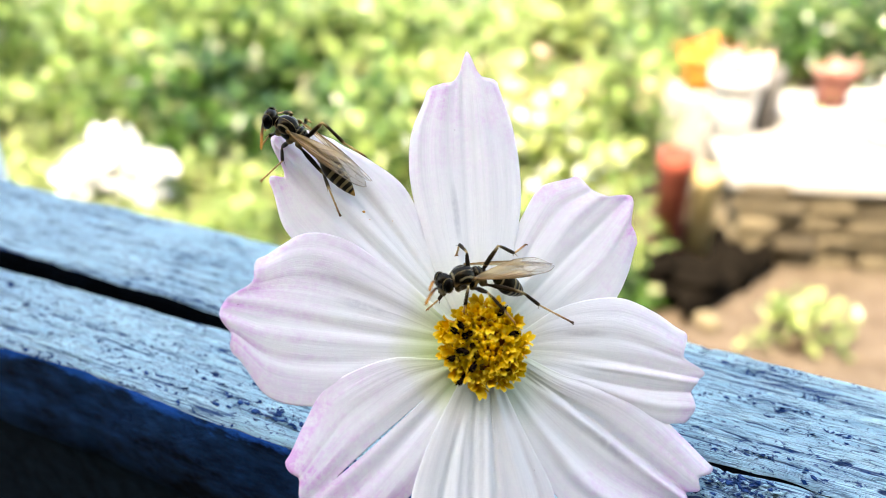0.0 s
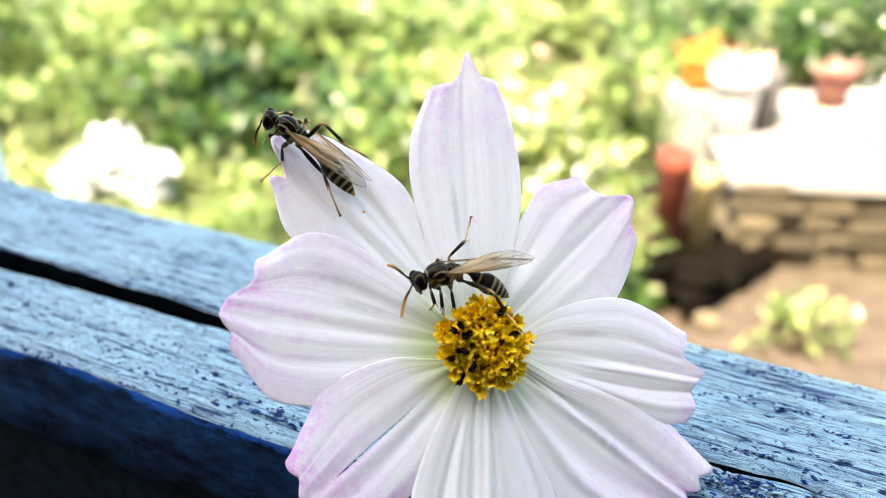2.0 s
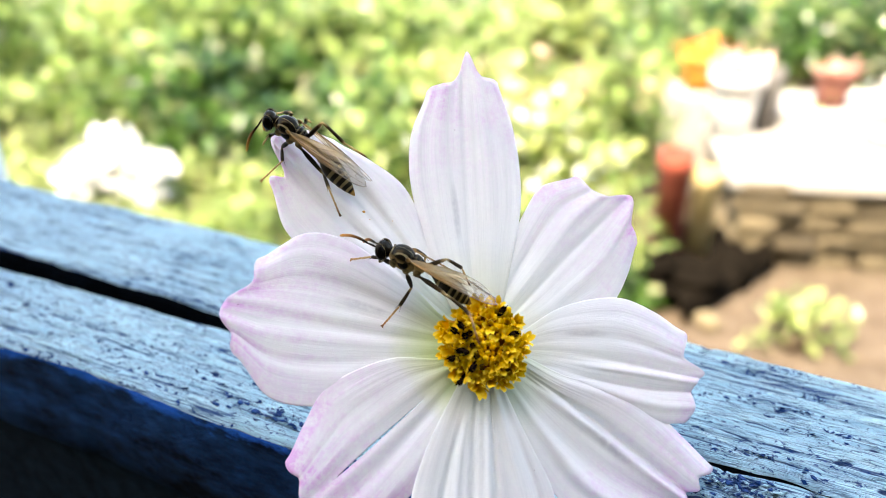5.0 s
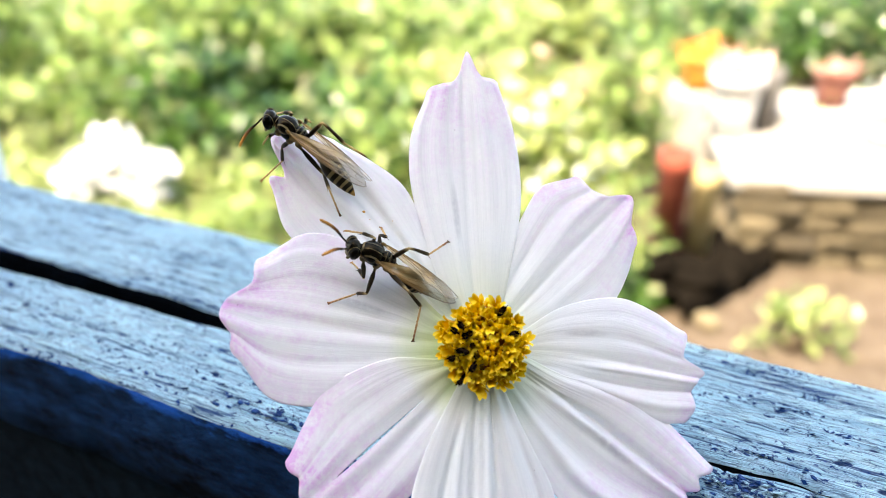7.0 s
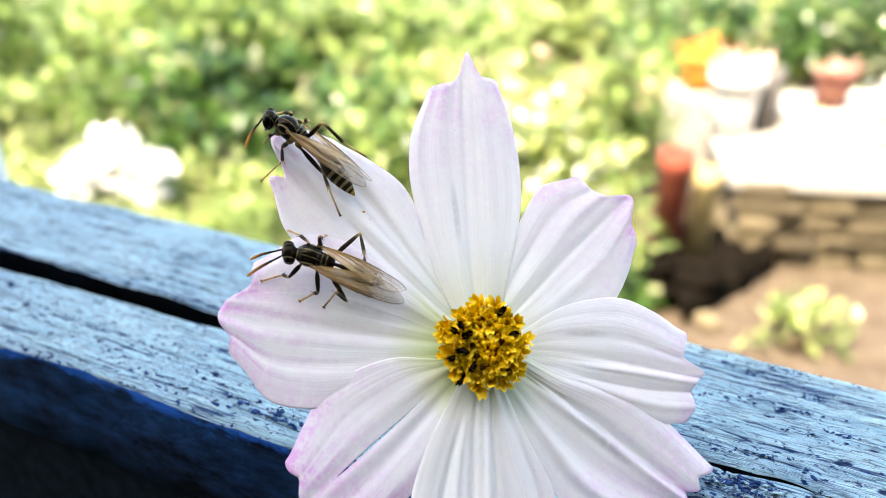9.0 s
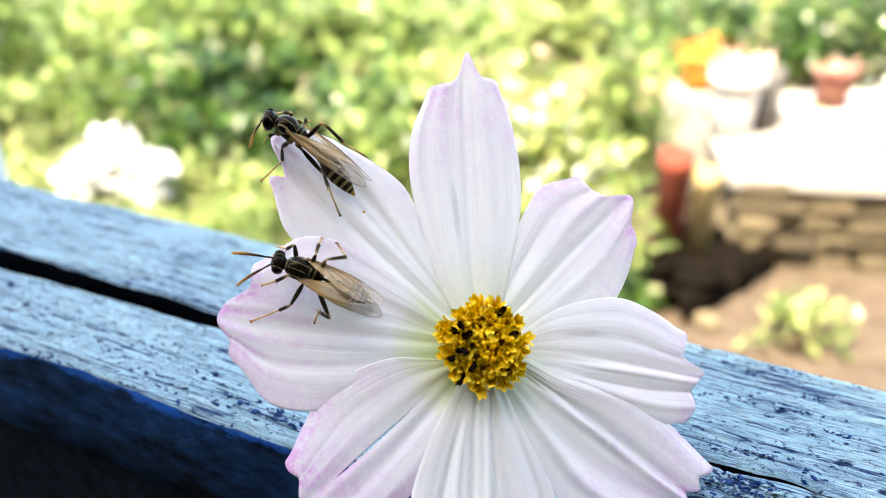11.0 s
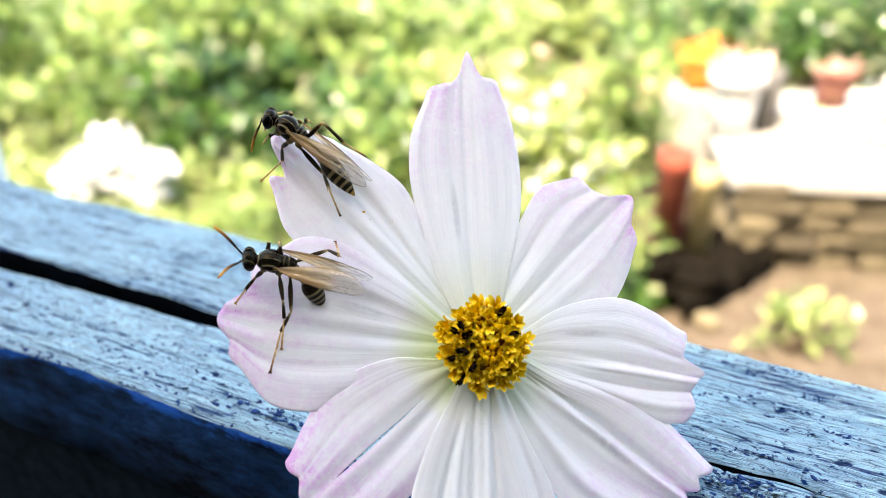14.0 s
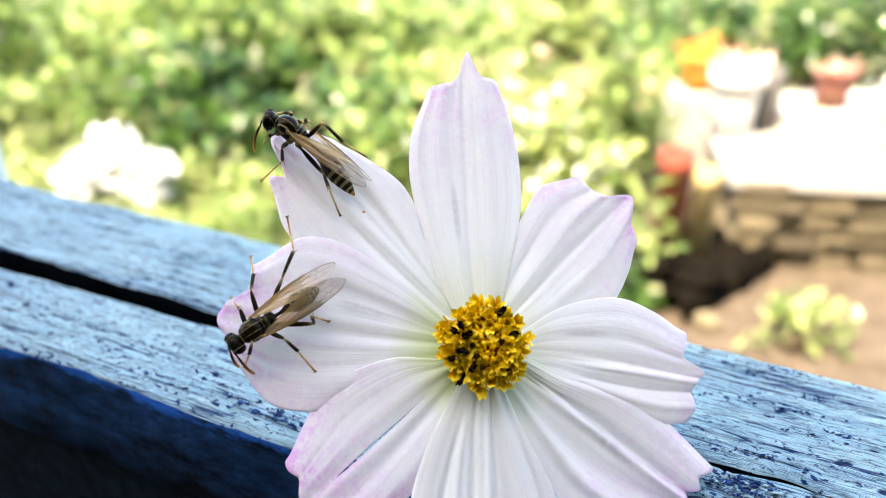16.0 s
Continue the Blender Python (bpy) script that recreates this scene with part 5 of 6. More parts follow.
def garden():
    stone_wall()
    pipe("upright terracotta clay pipe beside the wall", (0.665, 2.07, 0.0), 0.045, 0.375, TERRACOTTA)
    pipe("upright buff clay pipe beside the wall", (0.757, 2.07, 0.0), 0.038, 0.32, TAN_POT)
    top = 0.286
    pot("flower_pot", "small white glazed pot on the slab", (1.18, 2.47, top), 0.05, 0.10, WHITE_POT, 0.8, True, (30, 0.03, LEAF_LIGHT, 0.015, 3))
    pot("flower_pot", "white glazed pot with pale foliage on the slab", (0.965, 2.50, top), 0.08, 0.21, WHITE_POT, 0.8, True, (80, 0.04, BLOOM_PINK, 0.03, 4))
    # jar added as the grey shadow seen between its neighbours
    pot("flower_pot", "narrow grey jar standing in for shade between white pots", (1.105, 2.57, top), 0.042, 0.21, SHADE_JAR, 0.9, False)
    pot("flower_pot", "small reddish-brown clay pot on the ledge", (1.375, 2.68, 0.335), 0.066, 0.135, BROWN_POT, 0.75, True, (24, 0.03, BLOOM_PINK, 0.015, 5))
    pot("flower_pot", "low white pot with blossoms on the slab", (1.43, 2.38, top), 0.08, 0.13, WHITE_POT, 0.8, True, (80, 0.04, BLOOM_WHITE, 0.03, 6))
    pot("flower_pot", "orange clay pot among the plants", (0.925, 2.75, 0.38), 0.07, 0.12, ORANGE_POT, 0.75, True, (50, 0.04, BLOOM_ORANGE, 0.025, 7))
    solid("wall_ledge", box(bmesh.new(), 1.02, 2.5, 2.60, 2.90, 0.0, 0.335, 0.012, 3), LIME, "whitewashed ledge behind the flower pots", "ledge", kind="structure")
    solid("pot_stand", box(bmesh.new(), 0.835, 1.015, 2.66, 2.84, 0.0, 0.38, 0.01), LIME, "whitewashed block under an orange pot", "plinth")
    # two black pots, added to fill in the shade beside the wall
    pot("flower_pot", "black pot standing in for shade on the soil", (0.56, 1.93, 0.0), 0.085, 0.12, SHADE_BLACK)
    pot("flower_pot", "black pot standing in for shade on the soil", (0.70, 1.90, 0.0), 0.075, 0.09, SHADE_BLACK)
    pebble((0.70, 1.74, 0.0), 0.04, 5, "pale rounded stone on the soil")
    pebble((1.02, 1.80, 0.0), 0.03, 8, "pale rounded stone on the soil")
    shrub("seedling", "young yellow-green plant growing in bare soil", (0.885, 1.64, 0.0), (0.12, 0.08, 0.12), 150, 0.045, LEAF_LIGHT, 21, category="plant")
    shrub("white_flower_bush", "low bush covered in white blossoms in full sun", (-1.07, 2.42, 0.0), (0.14, 0.12, 0.26), 260, 0.05, LEAF_LIGHT, 31, (2000, 0.05, BLOOM_WHITE), "flowering bush")
    for k in range(11):
        shrub("ground_cover", "low yellow-green ground cover plant", (-2.0 + 0.24 * k, 2.18 + 0.16 * (k % 2), 0), (0.2, 0.16, 0.13), 420, 0.045, LEAF_LIGHT if k % 3 else LEAF_MID, 140 + k, category="plant")
    for k, (x, y) in enumerate(((-1.95, 2.62), (-1.62, 2.72), (-1.45, 2.45), (-2.3, 2.75), (-0.85, 2.5), (-0.55, 2.42))):
        shrub("ground_cover", "low yellow-green ground cover plant", (x, y, 0), (0.22, 0.18, 0.16), 450, 0.05, LEAF_LIGHT, 180 + k, category="plant")
    # a black sheet put where the soil is only in shade
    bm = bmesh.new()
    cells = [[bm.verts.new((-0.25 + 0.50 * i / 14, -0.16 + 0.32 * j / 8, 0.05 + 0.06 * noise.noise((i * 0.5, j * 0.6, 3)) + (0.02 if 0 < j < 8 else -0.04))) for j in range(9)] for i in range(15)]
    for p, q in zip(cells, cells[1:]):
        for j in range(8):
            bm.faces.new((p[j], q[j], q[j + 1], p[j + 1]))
    sheet = solid("plastic_sheet", bm, SHADE_BLACK, "crumpled black sheet standing in for shade on the soil", "plastic sheet", at=pose(0.72, 2.02, 0, 0, 0, 42), shade=True)
    sheet.modifiers.new("thickness", "SOLIDIFY").thickness = 0.004
    front = (
        (-1.9, 2.9, 0.30, 0.34, LEAF_LIGHT), (-0.78, 2.80, 0.28, 0.33, LEAF_DEEP), (-0.3, 2.7, 0.24, 0.30, LEAF_MID), (0.12, 2.7, 0.24, 0.34, LEAF_LIGHT),
        (0.48, 2.55, 0.2, 0.34, LEAF_LIGHT), (-1.5, 3.2, 0.32, 0.42, LEAF_MID), (-2.4, 3.3, 0.34, 0.42, LEAF_MID))
    for k, (x, y, r, h, mat) in enumerate(front):
        shrub("garden_plant", "low leafy yellow-green garden plant in the sun" if mat is LEAF_LIGHT else "low dark green garden plant" if mat is LEAF_DEEP else "low leafy green garden plant in the sun", (x, y, 0), (r, r * 0.8, h), 900, 0.068, mat, 40 + k, (110, 0.045, BLOOM_WHITE) if k in (3, 4) else None, "plant")
    shrub("flowering_plant", "leafy plant with peach and white blossoms", (0.52, 3.1, 0.0), (0.34, 0.28, 0.44), 1200, 0.06, LEAF_LIGHT, 60, (260, 0.06, BLOOM_PINK), "flowering plant")
    shrub("flowering_plant", "leafy plant with a few peach blossoms", (0.25, 3.3, 0.0), (0.3, 0.26, 0.46), 1400, 0.06, LEAF_LIGHT, 61, (90, 0.05, BLOOM_PINK), "flowering plant")
    shrub("flowering_plant", "leafy plant with a few pale blossoms", (0.95, 3.2, 0.0), (0.3, 0.26, 0.5), 1200, 0.06, LEAF_MID, 62, (22, 0.05, BLOOM_PINK), "flowering plant")
    shrub("garden_plant", "low dark green leafy plant by the shade sheet", (0.455, 1.80, 0.0), (0.10, 0.09, 0.14), 420, 0.05, LEAF_DEEP, 64, category="plant")
    shrub("garden_plant", "slender upright dark green plant", (0.64, 2.62, 0.0), (0.13, 0.12, 0.5), 600, 0.07, LEAF_MID, 63, category="plant", slim=0.3)
    swaying = shrub("swaying_plant", "loose yellow-green plant that sways before the clay pipe", (0.56, 1.97, 0.0), (0.07, 0.06, 0.36), 60, 0.06, LEAF_LIGHT, 65, category="plant", slim=0.35)
    middle = ((-1.05, 3.12, 0.30, 0.42), (-0.6, 3.12, 0.36, 0.44), (-1.2, 3.75, 0.46, 0.6), (-0.5, 3.7, 0.46, 0.6), (-2.2, 4.1, 0.5, 0.62), (-0.05, 4.2, 0.4, 0.5), (-3.0, 4.2, 0.5, 0.6))
    for k, (x, y, r, h) in enumerate(middle):
        deep = k < 2
        shrub("garden_shrub", "dense dark green shrub in dappled sun" if deep else "dense green shrub in the sun", (x, y, 0), (r, r * 0.8, h), 1500, 0.085, LEAF_DEEP if deep else LEAF_MID, 70 + k)
    for k in range(9):
        shrub("garden_shrub", "leafy light green shrub in the sun", (-2.9 + 0.62 * k, 4.75 + 0.2 * (k % 2), 0), (0.44, 0.36, 0.5), 1000, 0.105, LEAF_PALE if k % 2 else LEAF_LIGHT, 160 + k)
    for k in range(11):
        x = -5.2 + 1.0 * k
        mat = (LEAF_PALE, LEAF_LIGHT, LEAF_PALE, LEAF_MID)[k % 4]
        shrub("hedge_shrub", "tall light green hedge shrub" if mat is not LEAF_MID else "tall dense green hedge shrub", (x, 5.6 + 0.5 * (k % 3), 0), (0.75, 0.6, 1.25), 1500, 0.13, mat, 90 + k)
    for k, (x, y) in enumerate(((1.7, 3.6), (2.5, 3.7), (1.25, 3.9), (3.2, 4.4))):
        shrub("garden_shrub", "dense dark green shrub behind the pots", (x, y, 0), (0.42, 0.36, 0.66), 1800, 0.065, LEAF_DEEP, 110 + k)
    return swaying


# ---- build ----
ground()
porch()
railing()
bloom, petals = flower()
walker = wasp("dark wasp with amber wings walking over the flower")
sitter = wasp("dark wasp with folded amber wings resting on a petal tip", 1.3)
swaying = garden()
pollen()


def motions():
    gait = Gait(walker)
    gait.stand(0, (-2.44, 8.39, 6.29, 193.4, 16.2, 40.4), (18, 7, 4), (31, -11, 43, -28), (7.4, -8.4, -4.8, -9), (-2, 34),
          left_front=(-2.2, 6.9, 8.6, -2.6, 4.5, 8.8, -2.7, 4, 5.6),
          left_mid=(0.2, 6, 8.9, 2.2, 3.8, 9.1, 3.8, 2.6, 5.4),
          left_hind=(4.6, 6.4, 6.5, 7.1, 5, 3.9, 11.7, 2.9, 1.9),
          right_front=(-4.5, 7.7, 2.6, -5.9, 5.8, 3.2, -7.4, 4.8, 0.5),
          right_mid=(-2.3, 11.4, 6.6, -3.2, 12.9, 4.2, -3.5, 12.2, 0.1),
          right_hind=(1.7, 12.2, 7, 4, 11.8, 3.9, 6, 13.8, -0.7))
    gait.stand(0.5, (-2.99, 7.90, 6.27, 190.3, 13.8, 36.4), (21, 9, 4), (23, -8, 3, -66), (7.3, -5.9, -6.1, -6.3), (2, 35),
          left_front=(-4.2, 7.9, 3.7, -5, 5.9, 2.6, -5.1, 5.1, -0.5),
          left_mid=(-0.4, 5.7, 8.8, 2, 4, 8.9, 3.8, 2.6, 5.4),
          left_hind=(4, 6, 6.6, 6.6, 4.6, 4, 11.4, 2.8, 2.2),
          right_front=(-4.9, 7.3, 2.5, -6.1, 5.4, 3.4, -7.1, 4.8, 0.5),
          right_mid=(-1.6, 10.9, 6.5, -2.5, 12.5, 4.2, -3.3, 12.3, 0),
          right_hind=(1.6, 11.6, 6.9, 3.8, 11.6, 3.6, 6, 13.8, -0.7))
    gait.stand(1, (-3.84, 8.05, 6.28, 178.6, 14.8, 38.7), (1, 3, 1), (42, -23, -71, -5), (8.5, -5.3, -3.4, -6.2), (8, 19),
          left_front=(-5.5, 6.8, 3.4, -5.8, 4.5, 3.5, -5.9, 3.7, 0.4),
          left_mid=(0.2, 5.6, 4.1, 2.5, 4.6, 2.6, 3.6, 2.5, 6.1),
          left_hind=(2.8, 5.6, 6.8, 5.6, 4.8, 4.2, 10.6, 3.2, 2.7),
          right_front=(-6.6, 7.4, 2.9, -6.2, 5.1, 3.5, -7.3, 4.8, 0.5),
          right_mid=(-3.8, 11.1, 6.5, -3.6, 12.7, 3.9, -3.9, 14.3, 0.1),
          right_hind=(1.7, 10.6, 6.3, 4.4, 11, 3.5, 6, 13.9, -0.7))
    gait.stand(1.5, (-3.29, 7.32, 6.27, 194.9, 14.6, 19.4), (19, 4, 7), (37, -6, 4, -53), (9.1, -6.6, -3.3, -9.4), (-10, 25),
          left_front=(-2.6, 7, 3.8, -3.9, 5.1, 3, -3.9, 4.7, -0.2),
          left_mid=(1.3, 5.5, 5, 2.5, 4.6, 2.5, 3.3, 2.7, 6.1),
          left_hind=(3.3, 6.7, 7.3, 3.6, 6.7, 3.4, 7.1, 6.1, -0.6),
          right_front=(-5.7, 4.8, 5.9, -5.9, 5.1, 3.5, -6.4, 4.8, 0.3),
          right_mid=(-2.2, 11.1, 6.2, -3, 13.1, 4.2, -3.4, 13.1, 0),
          right_hind=(2.4, 10.2, 6.5, 5.1, 11, 3.7, 6.1, 13.9, -0.7))
    gait.stand(2, (-5.59, 8.80, 6.32, 195.1, 10.7, 49.6), (13, 14, 6), (35, 18, -82, -8), (7.3, -7.4, -5.8, -9.7), (-18, 34),
          left_front=(-5.7, 7.1, 3.6, -5.4, 4.7, 3.4, -5.3, 4.2, 0.3),
          left_mid=(-4.3, 7.3, 2.2, -3.9, 4.7, 3.6, -3.7, 3.9, -0.5),
          left_hind=(0.8, 6.2, 8.2, 2.6, 3.9, 5.6, 6.1, 0.1, 4),
          right_front=(-7, 7.3, 2.6, -6.4, 5.2, 3.6, -7, 4.8, 0.5),
          right_hind=(-4.6, 11.7, 0.5, -2.4, 13.6, 3.1, -1.5, 17.6, -0.5))
    gait.stand(2.5, (-7.11, 9.44, 6.32, 180.3, 12.5, 55.8), (15, 15, 2), (52, 4, -83, 16), (3.2, -3.2, -10, -1.9), (-23, 16),
          left_front=(-8.9, 8.9, 4, -10.2, 6.9, 3.4, -11.2, 6, 0.5),
          left_mid=(-5.3, 7, 9.6, -4.6, 4.2, 8.9, -4.4, 3.5, 4.8),
          left_hind=(-2.5, 8.3, 10.2, -0.7, 4.8, 11, 0.7, 3.4, 5.9),
          right_front=(-6.8, 6.6, 5.4, -6.5, 5.1, 3.6, -7.1, 4.8, 0.5),
          right_hind=(-3.3, 13, 6.9, -1, 12.7, 3.8, -0.5, 16.1, -0.3))
    gait.stand(3, (-7.69, 9.40, 6.31, 178.2, 11.0, 52.7), (-20, 25, -6), (89, -33, -41, 12), (5.7, -5.1, -8.7, -2.8), (-22, 14),
          left_front=(-8.5, 8.5, 3.7, -9.9, 6.6, 3.3, -10.6, 5.4, 0.4),
          left_mid=(-5.8, 6.8, 9.5, -4.9, 4.2, 8.1, -4.5, 3.6, 4),
          left_hind=(-1.5, 6.9, 8.5, -0.5, 4.3, 11.2, 1.5, 3.2, 6.3),
          right_front=(-7.1, 7, 4.9, -6.6, 5.1, 3.6, -7.1, 4.8, 0.5),
          right_hind=(-4.1, 12.7, 1.8, -0.7, 12.5, 3.7, -0.4, 16.1, -0.3))
    gait.stand(3.5, (-8.05, 9.51, 6.27, 174.0, 2.7, 61.5), (-15, 33, -7), (104, 11, -55, 8), (6.6, -3.5, -1.1, -3.8), (-12, 15),
          left_front=(-9, 8.4, 3.7, -9.8, 6.2, 3.4, -10.6, 5.4, 0.4),
          left_mid=(-6, 6.6, 9.6, -4.9, 4.2, 8.1, -4.5, 3.6, 4),
          left_hind=(-3.2, 6.8, 10.3, -1.6, 3.2, 10.1, -0.8, -0.3, 6.1),
          right_front=(-7.3, 7.1, 4.7, -6.7, 5, 3.6, -7.1, 4.8, 0.5),
          right_hind=(-7, 11.6, 1, -3.9, 12.7, 3.1, -1.5, 16, -0.5))
    gait.stand(4, (-8.45, 9.49, 6.30, 168.7, -3.5, 59.9), (-15, 25, -7), (-49, 25, -40, 3), (-7.6, 0.1, -5, -5.6), (-4, 8),
          left_front=(-8.7, 8, 3.8, -9.5, 5.8, 3.4, -10.4, 5.2, 0.4),
          left_mid=(-7.4, 6.6, 2.8, -7.8, 3.7, 2.8, -9.2, 0.6, 0.3),
          left_hind=(-3.4, 6.4, 10.2, -1.6, 3.1, 9.2, -0.5, -1.2, 6.1),
          right_front=(-7.7, 7.1, 4.8, -6.6, 5.3, 3.6, -7.1, 4.8, 0.5),
          right_hind=(-3.2, 10.9, 8.3, -2.5, 9.5, 4.8, -1.4, 8.1, -0.4))
    gait.stand(4.2, (-8.83, 9.77, 6.27, 163.6, -4.3, 57.8), (-15, 22, -7), (-40, -5, -36, 17), (-1, -0.9, -3.5, -4.7), (-2, 6),
          left_front=(-9.6, 6.1, 5.8, -9.9, 5.4, 3.5, -10.4, 5, 0.3),
          left_mid=(-9.2, 7.3, 2.7, -10.4, 4.6, 3.1, -12.6, 2.1, 0.5),
          left_hind=(-3.7, 6.3, 9.8, -1.6, 3.1, 8.7, -0.5, -1, 5.4),
          right_front=(-8.3, 7.4, 4.5, -7, 5.5, 3.8, -7.1, 4.9, 0.6),
          right_hind=(-3.7, 10.4, 8.7, -2.9, 9.7, 4.9, -1.8, 8.3, -0.2))
    gait.stand(6.3, (-11.56, 12.04, 5.39, 148.4, 20.6, 51.1), (8, 38, 1), (53, -24, -38, -4), (9.6, -6.6, -1, -5.9), (-16, 5),
          left_front=(-12.9, 11.8, 2.9, -15.1, 11.7, 1.9, -18, 11.5, 0.6),
          left_mid=(-11.4, 8.6, 1.6, -13.5, 6.5, 2.1, -16.9, 4.5, 0.6),
          left_hind=(-6.5, 6.9, 4.8, -7.2, 5.2, 1.3, -9.5, 0.4, 0.4),
          right_hind=(-7.5, 13.3, 0.1, -4.7, 12.2, 2.5, -1.2, 15.1, -0.4))
    gait.stand(6.5, (-11.61, 12.07, 5.25, 149.5, 14.7, 56.4), (42, 15, 7), (17, 3, -20, -27), (16.1, -13, 7.8, -13.2), (8, 24),
          left_front=(-12.9, 12.3, 2.9, -15.1, 11.4, 2.2, -17.8, 11.5, 0.6),
          left_mid=(-12.1, 10.8, 1.3, -13.7, 8.7, 2.7, -17, 7.6, 0.4),
          left_hind=(-6.8, 6.6, 6.1, -7.4, 4.9, 2.7, -9.3, 0.4, 0.4),
          right_hind=(-6.4, 12.2, 6.2, -5, 11.9, 2.5, -1.3, 14.5, -0.4))
    gait.stand(7, (-14.08, 11.53, 4.75, 158.7, 16.0, 26.0), (27, 4, 9), (28, -22, -23, -36), (4.2, -12.5, -9.2, -9.5), (1, 34),
          left_front=(-15.5, 8.3, 5.1, -16.3, 9.7, 3.3, -17.6, 11.1, 0.7),
          left_mid=(-15.2, 6.4, 4.1, -16.7, 6.8, 1.5, -20.6, 5.6, 0.6),
          left_hind=(-9.9, 6.7, 6.4, -8.2, 4.9, 3.4, -9.3, 0.6, 0.3),
          right_hind=(-9.7, 11.9, 7, -7.2, 11.6, 4, -4.6, 14.1, -0.1))
    gait.stand(7.5, (-14.19, 12.28, 4.79, 147.1, 19.1, 41.0), (31, 14, 9), (37, 29, -42, 33), (2.5, -8.5, 0, -9.1), (-13, 33),
          left_front=(-17.6, 9.6, 4.7, -18.1, 10.5, 2.5, -20.9, 10.9, 1),
          left_mid=(-15.2, 7, 4.9, -17.1, 6.4, 2.6, -20.7, 5.4, 0.7),
          left_hind=(-11.8, 6.7, 0.4, -13, 6.6, 4.1, -16.4, 4.2, 0.7),
          right_hind=(-10.6, 11.9, 7.2, -8.5, 12, 3.9, -5.6, 13.8, -0.3))
    gait.stand(8, (-17.38, 13.79, 5.87, 153.0, 8.4, 42.9), (43, 0, 6), (8, -10, -11, -38), (-4.7, 0, -6.6, -0.4), (-17, 34),
          left_front=(-18.5, 10.5, 5.3, -19.9, 10.9, 3.4, -22, 10.6, 1),
          left_mid=(-19.3, 9.7, 3, -20.7, 8.2, 0.8, -24.3, 6.1, 0.9),
          left_hind=(-13.4, 8.5, 8.1, -14.3, 7.2, 4.6, -16.4, 4, 0.8),
          right_hind=(-12.8, 13, 8.3, -12.1, 12.3, 4.6, -12.6, 11.7, -0.8))
    gait.stand(8.5, (-19.98, 12.09, 5.09, 152.9, 4.9, 16.4), (33, 10, 8), (30, 3, -11, 34), (-10.4, -3, -10.7, -2.7), (-31, 44),
          left_front=(-23.5, 10.2, 5.2, -23.5, 11.2, 3, -25.7, 12.3, 1),
          left_mid=(-20.3, 7.8, 6.4, -21.8, 6.5, 4.1, -24.5, 5.7, 1),
          left_hind=(-18.3, 5.8, 1.6, -18.8, 6.2, 5.5, -21.3, 5, 0.8),
          right_mid=(-18.6, 12, 7.2, -18.4, 13.5, 4.7, -18.9, 13.7, 0.5),
          right_hind=(-13.3, 13.2, 2.8, -13.9, 10.9, 5.9, -15, 10.3, 0.6))
    gait.stand(9, (-22.16, 11.13, 4.93, 164.0, 5.8, 8.2), (20, 8, -1), (29, -5, 5, 25), (-4.2, 0.7, -11.2, -0.4), (0, 14),
          left_front=(-25.3, 8.6, 4.1, -26.5, 9.2, 2.1, -29.5, 8.5, 1.3),
          left_mid=(-21.9, 6.9, 1.3, -21.9, 6.5, 4.3, -24.4, 5.8, 1),
          left_hind=(-18, 5.7, 1.9, -18.9, 6.5, 5.6, -21.2, 5, 0.9),
          right_mid=(-21.1, 13.5, 6.7, -21.3, 13.9, 3.7, -21.3, 15, -0.3),
          right_hind=(-16.3, 14.5, 3.6, -15.4, 11.5, 6, -15.9, 11.5, 0.6))
    gait.stand(9.2, (-21.98, 10.30, 4.92, 160.0, 4.4, 5.1), (17, 3, -0), (40, 20, -23, -18), (-3.7, 7.9, -14.1, 19), (0, 14),
          left_front=(-25.2, 8, 4.3, -26.3, 8.8, 2.3, -29.3, 8.6, 1.3),
          left_mid=(-22.1, 6, 1.5, -22, 6.3, 4.5, -24.3, 5.8, 1),
          left_hind=(-18.3, 4.3, 2.6, -19.3, 6.3, 5.8, -21.3, 5, 0.9),
          right_mid=(-20.1, 11.7, 7, -20.9, 13.6, 4.8, -20.4, 13.9, 0.6),
          right_hind=(-15.9, 13.3, 2.9, -15.4, 11, 6, -15.9, 11.1, 0.6))
    gait.stand(11.3, (-23.66, 9.24, 4.83, 158.3, 2.6, 5.2), (12, 4, -0), (44, -4, 6, -11), (-3.6, 25.2, -12.3, 24.9), (0, 14),
          left_mid=(-25, 4.7, 4.4, -26.9, 4.5, 2, -30.7, 3.1, 1.2),
          left_hind=(-20.1, 3.2, 2.2, -21, 4, 5.9, -22.4, 2.9, 0.8),
          right_front=(-24.4, 12.4, 5.1, -25.9, 12.5, 3.2, -27.5, 13.3, 0.6),
          right_mid=(-21.5, 11, 6.7, -21.5, 12.9, 4.4, -21.7, 14.5, 0.5),
          right_hind=(-19.4, 10.2, 8, -18.2, 11.2, 4.5, -20.3, 14.2, 0.5))
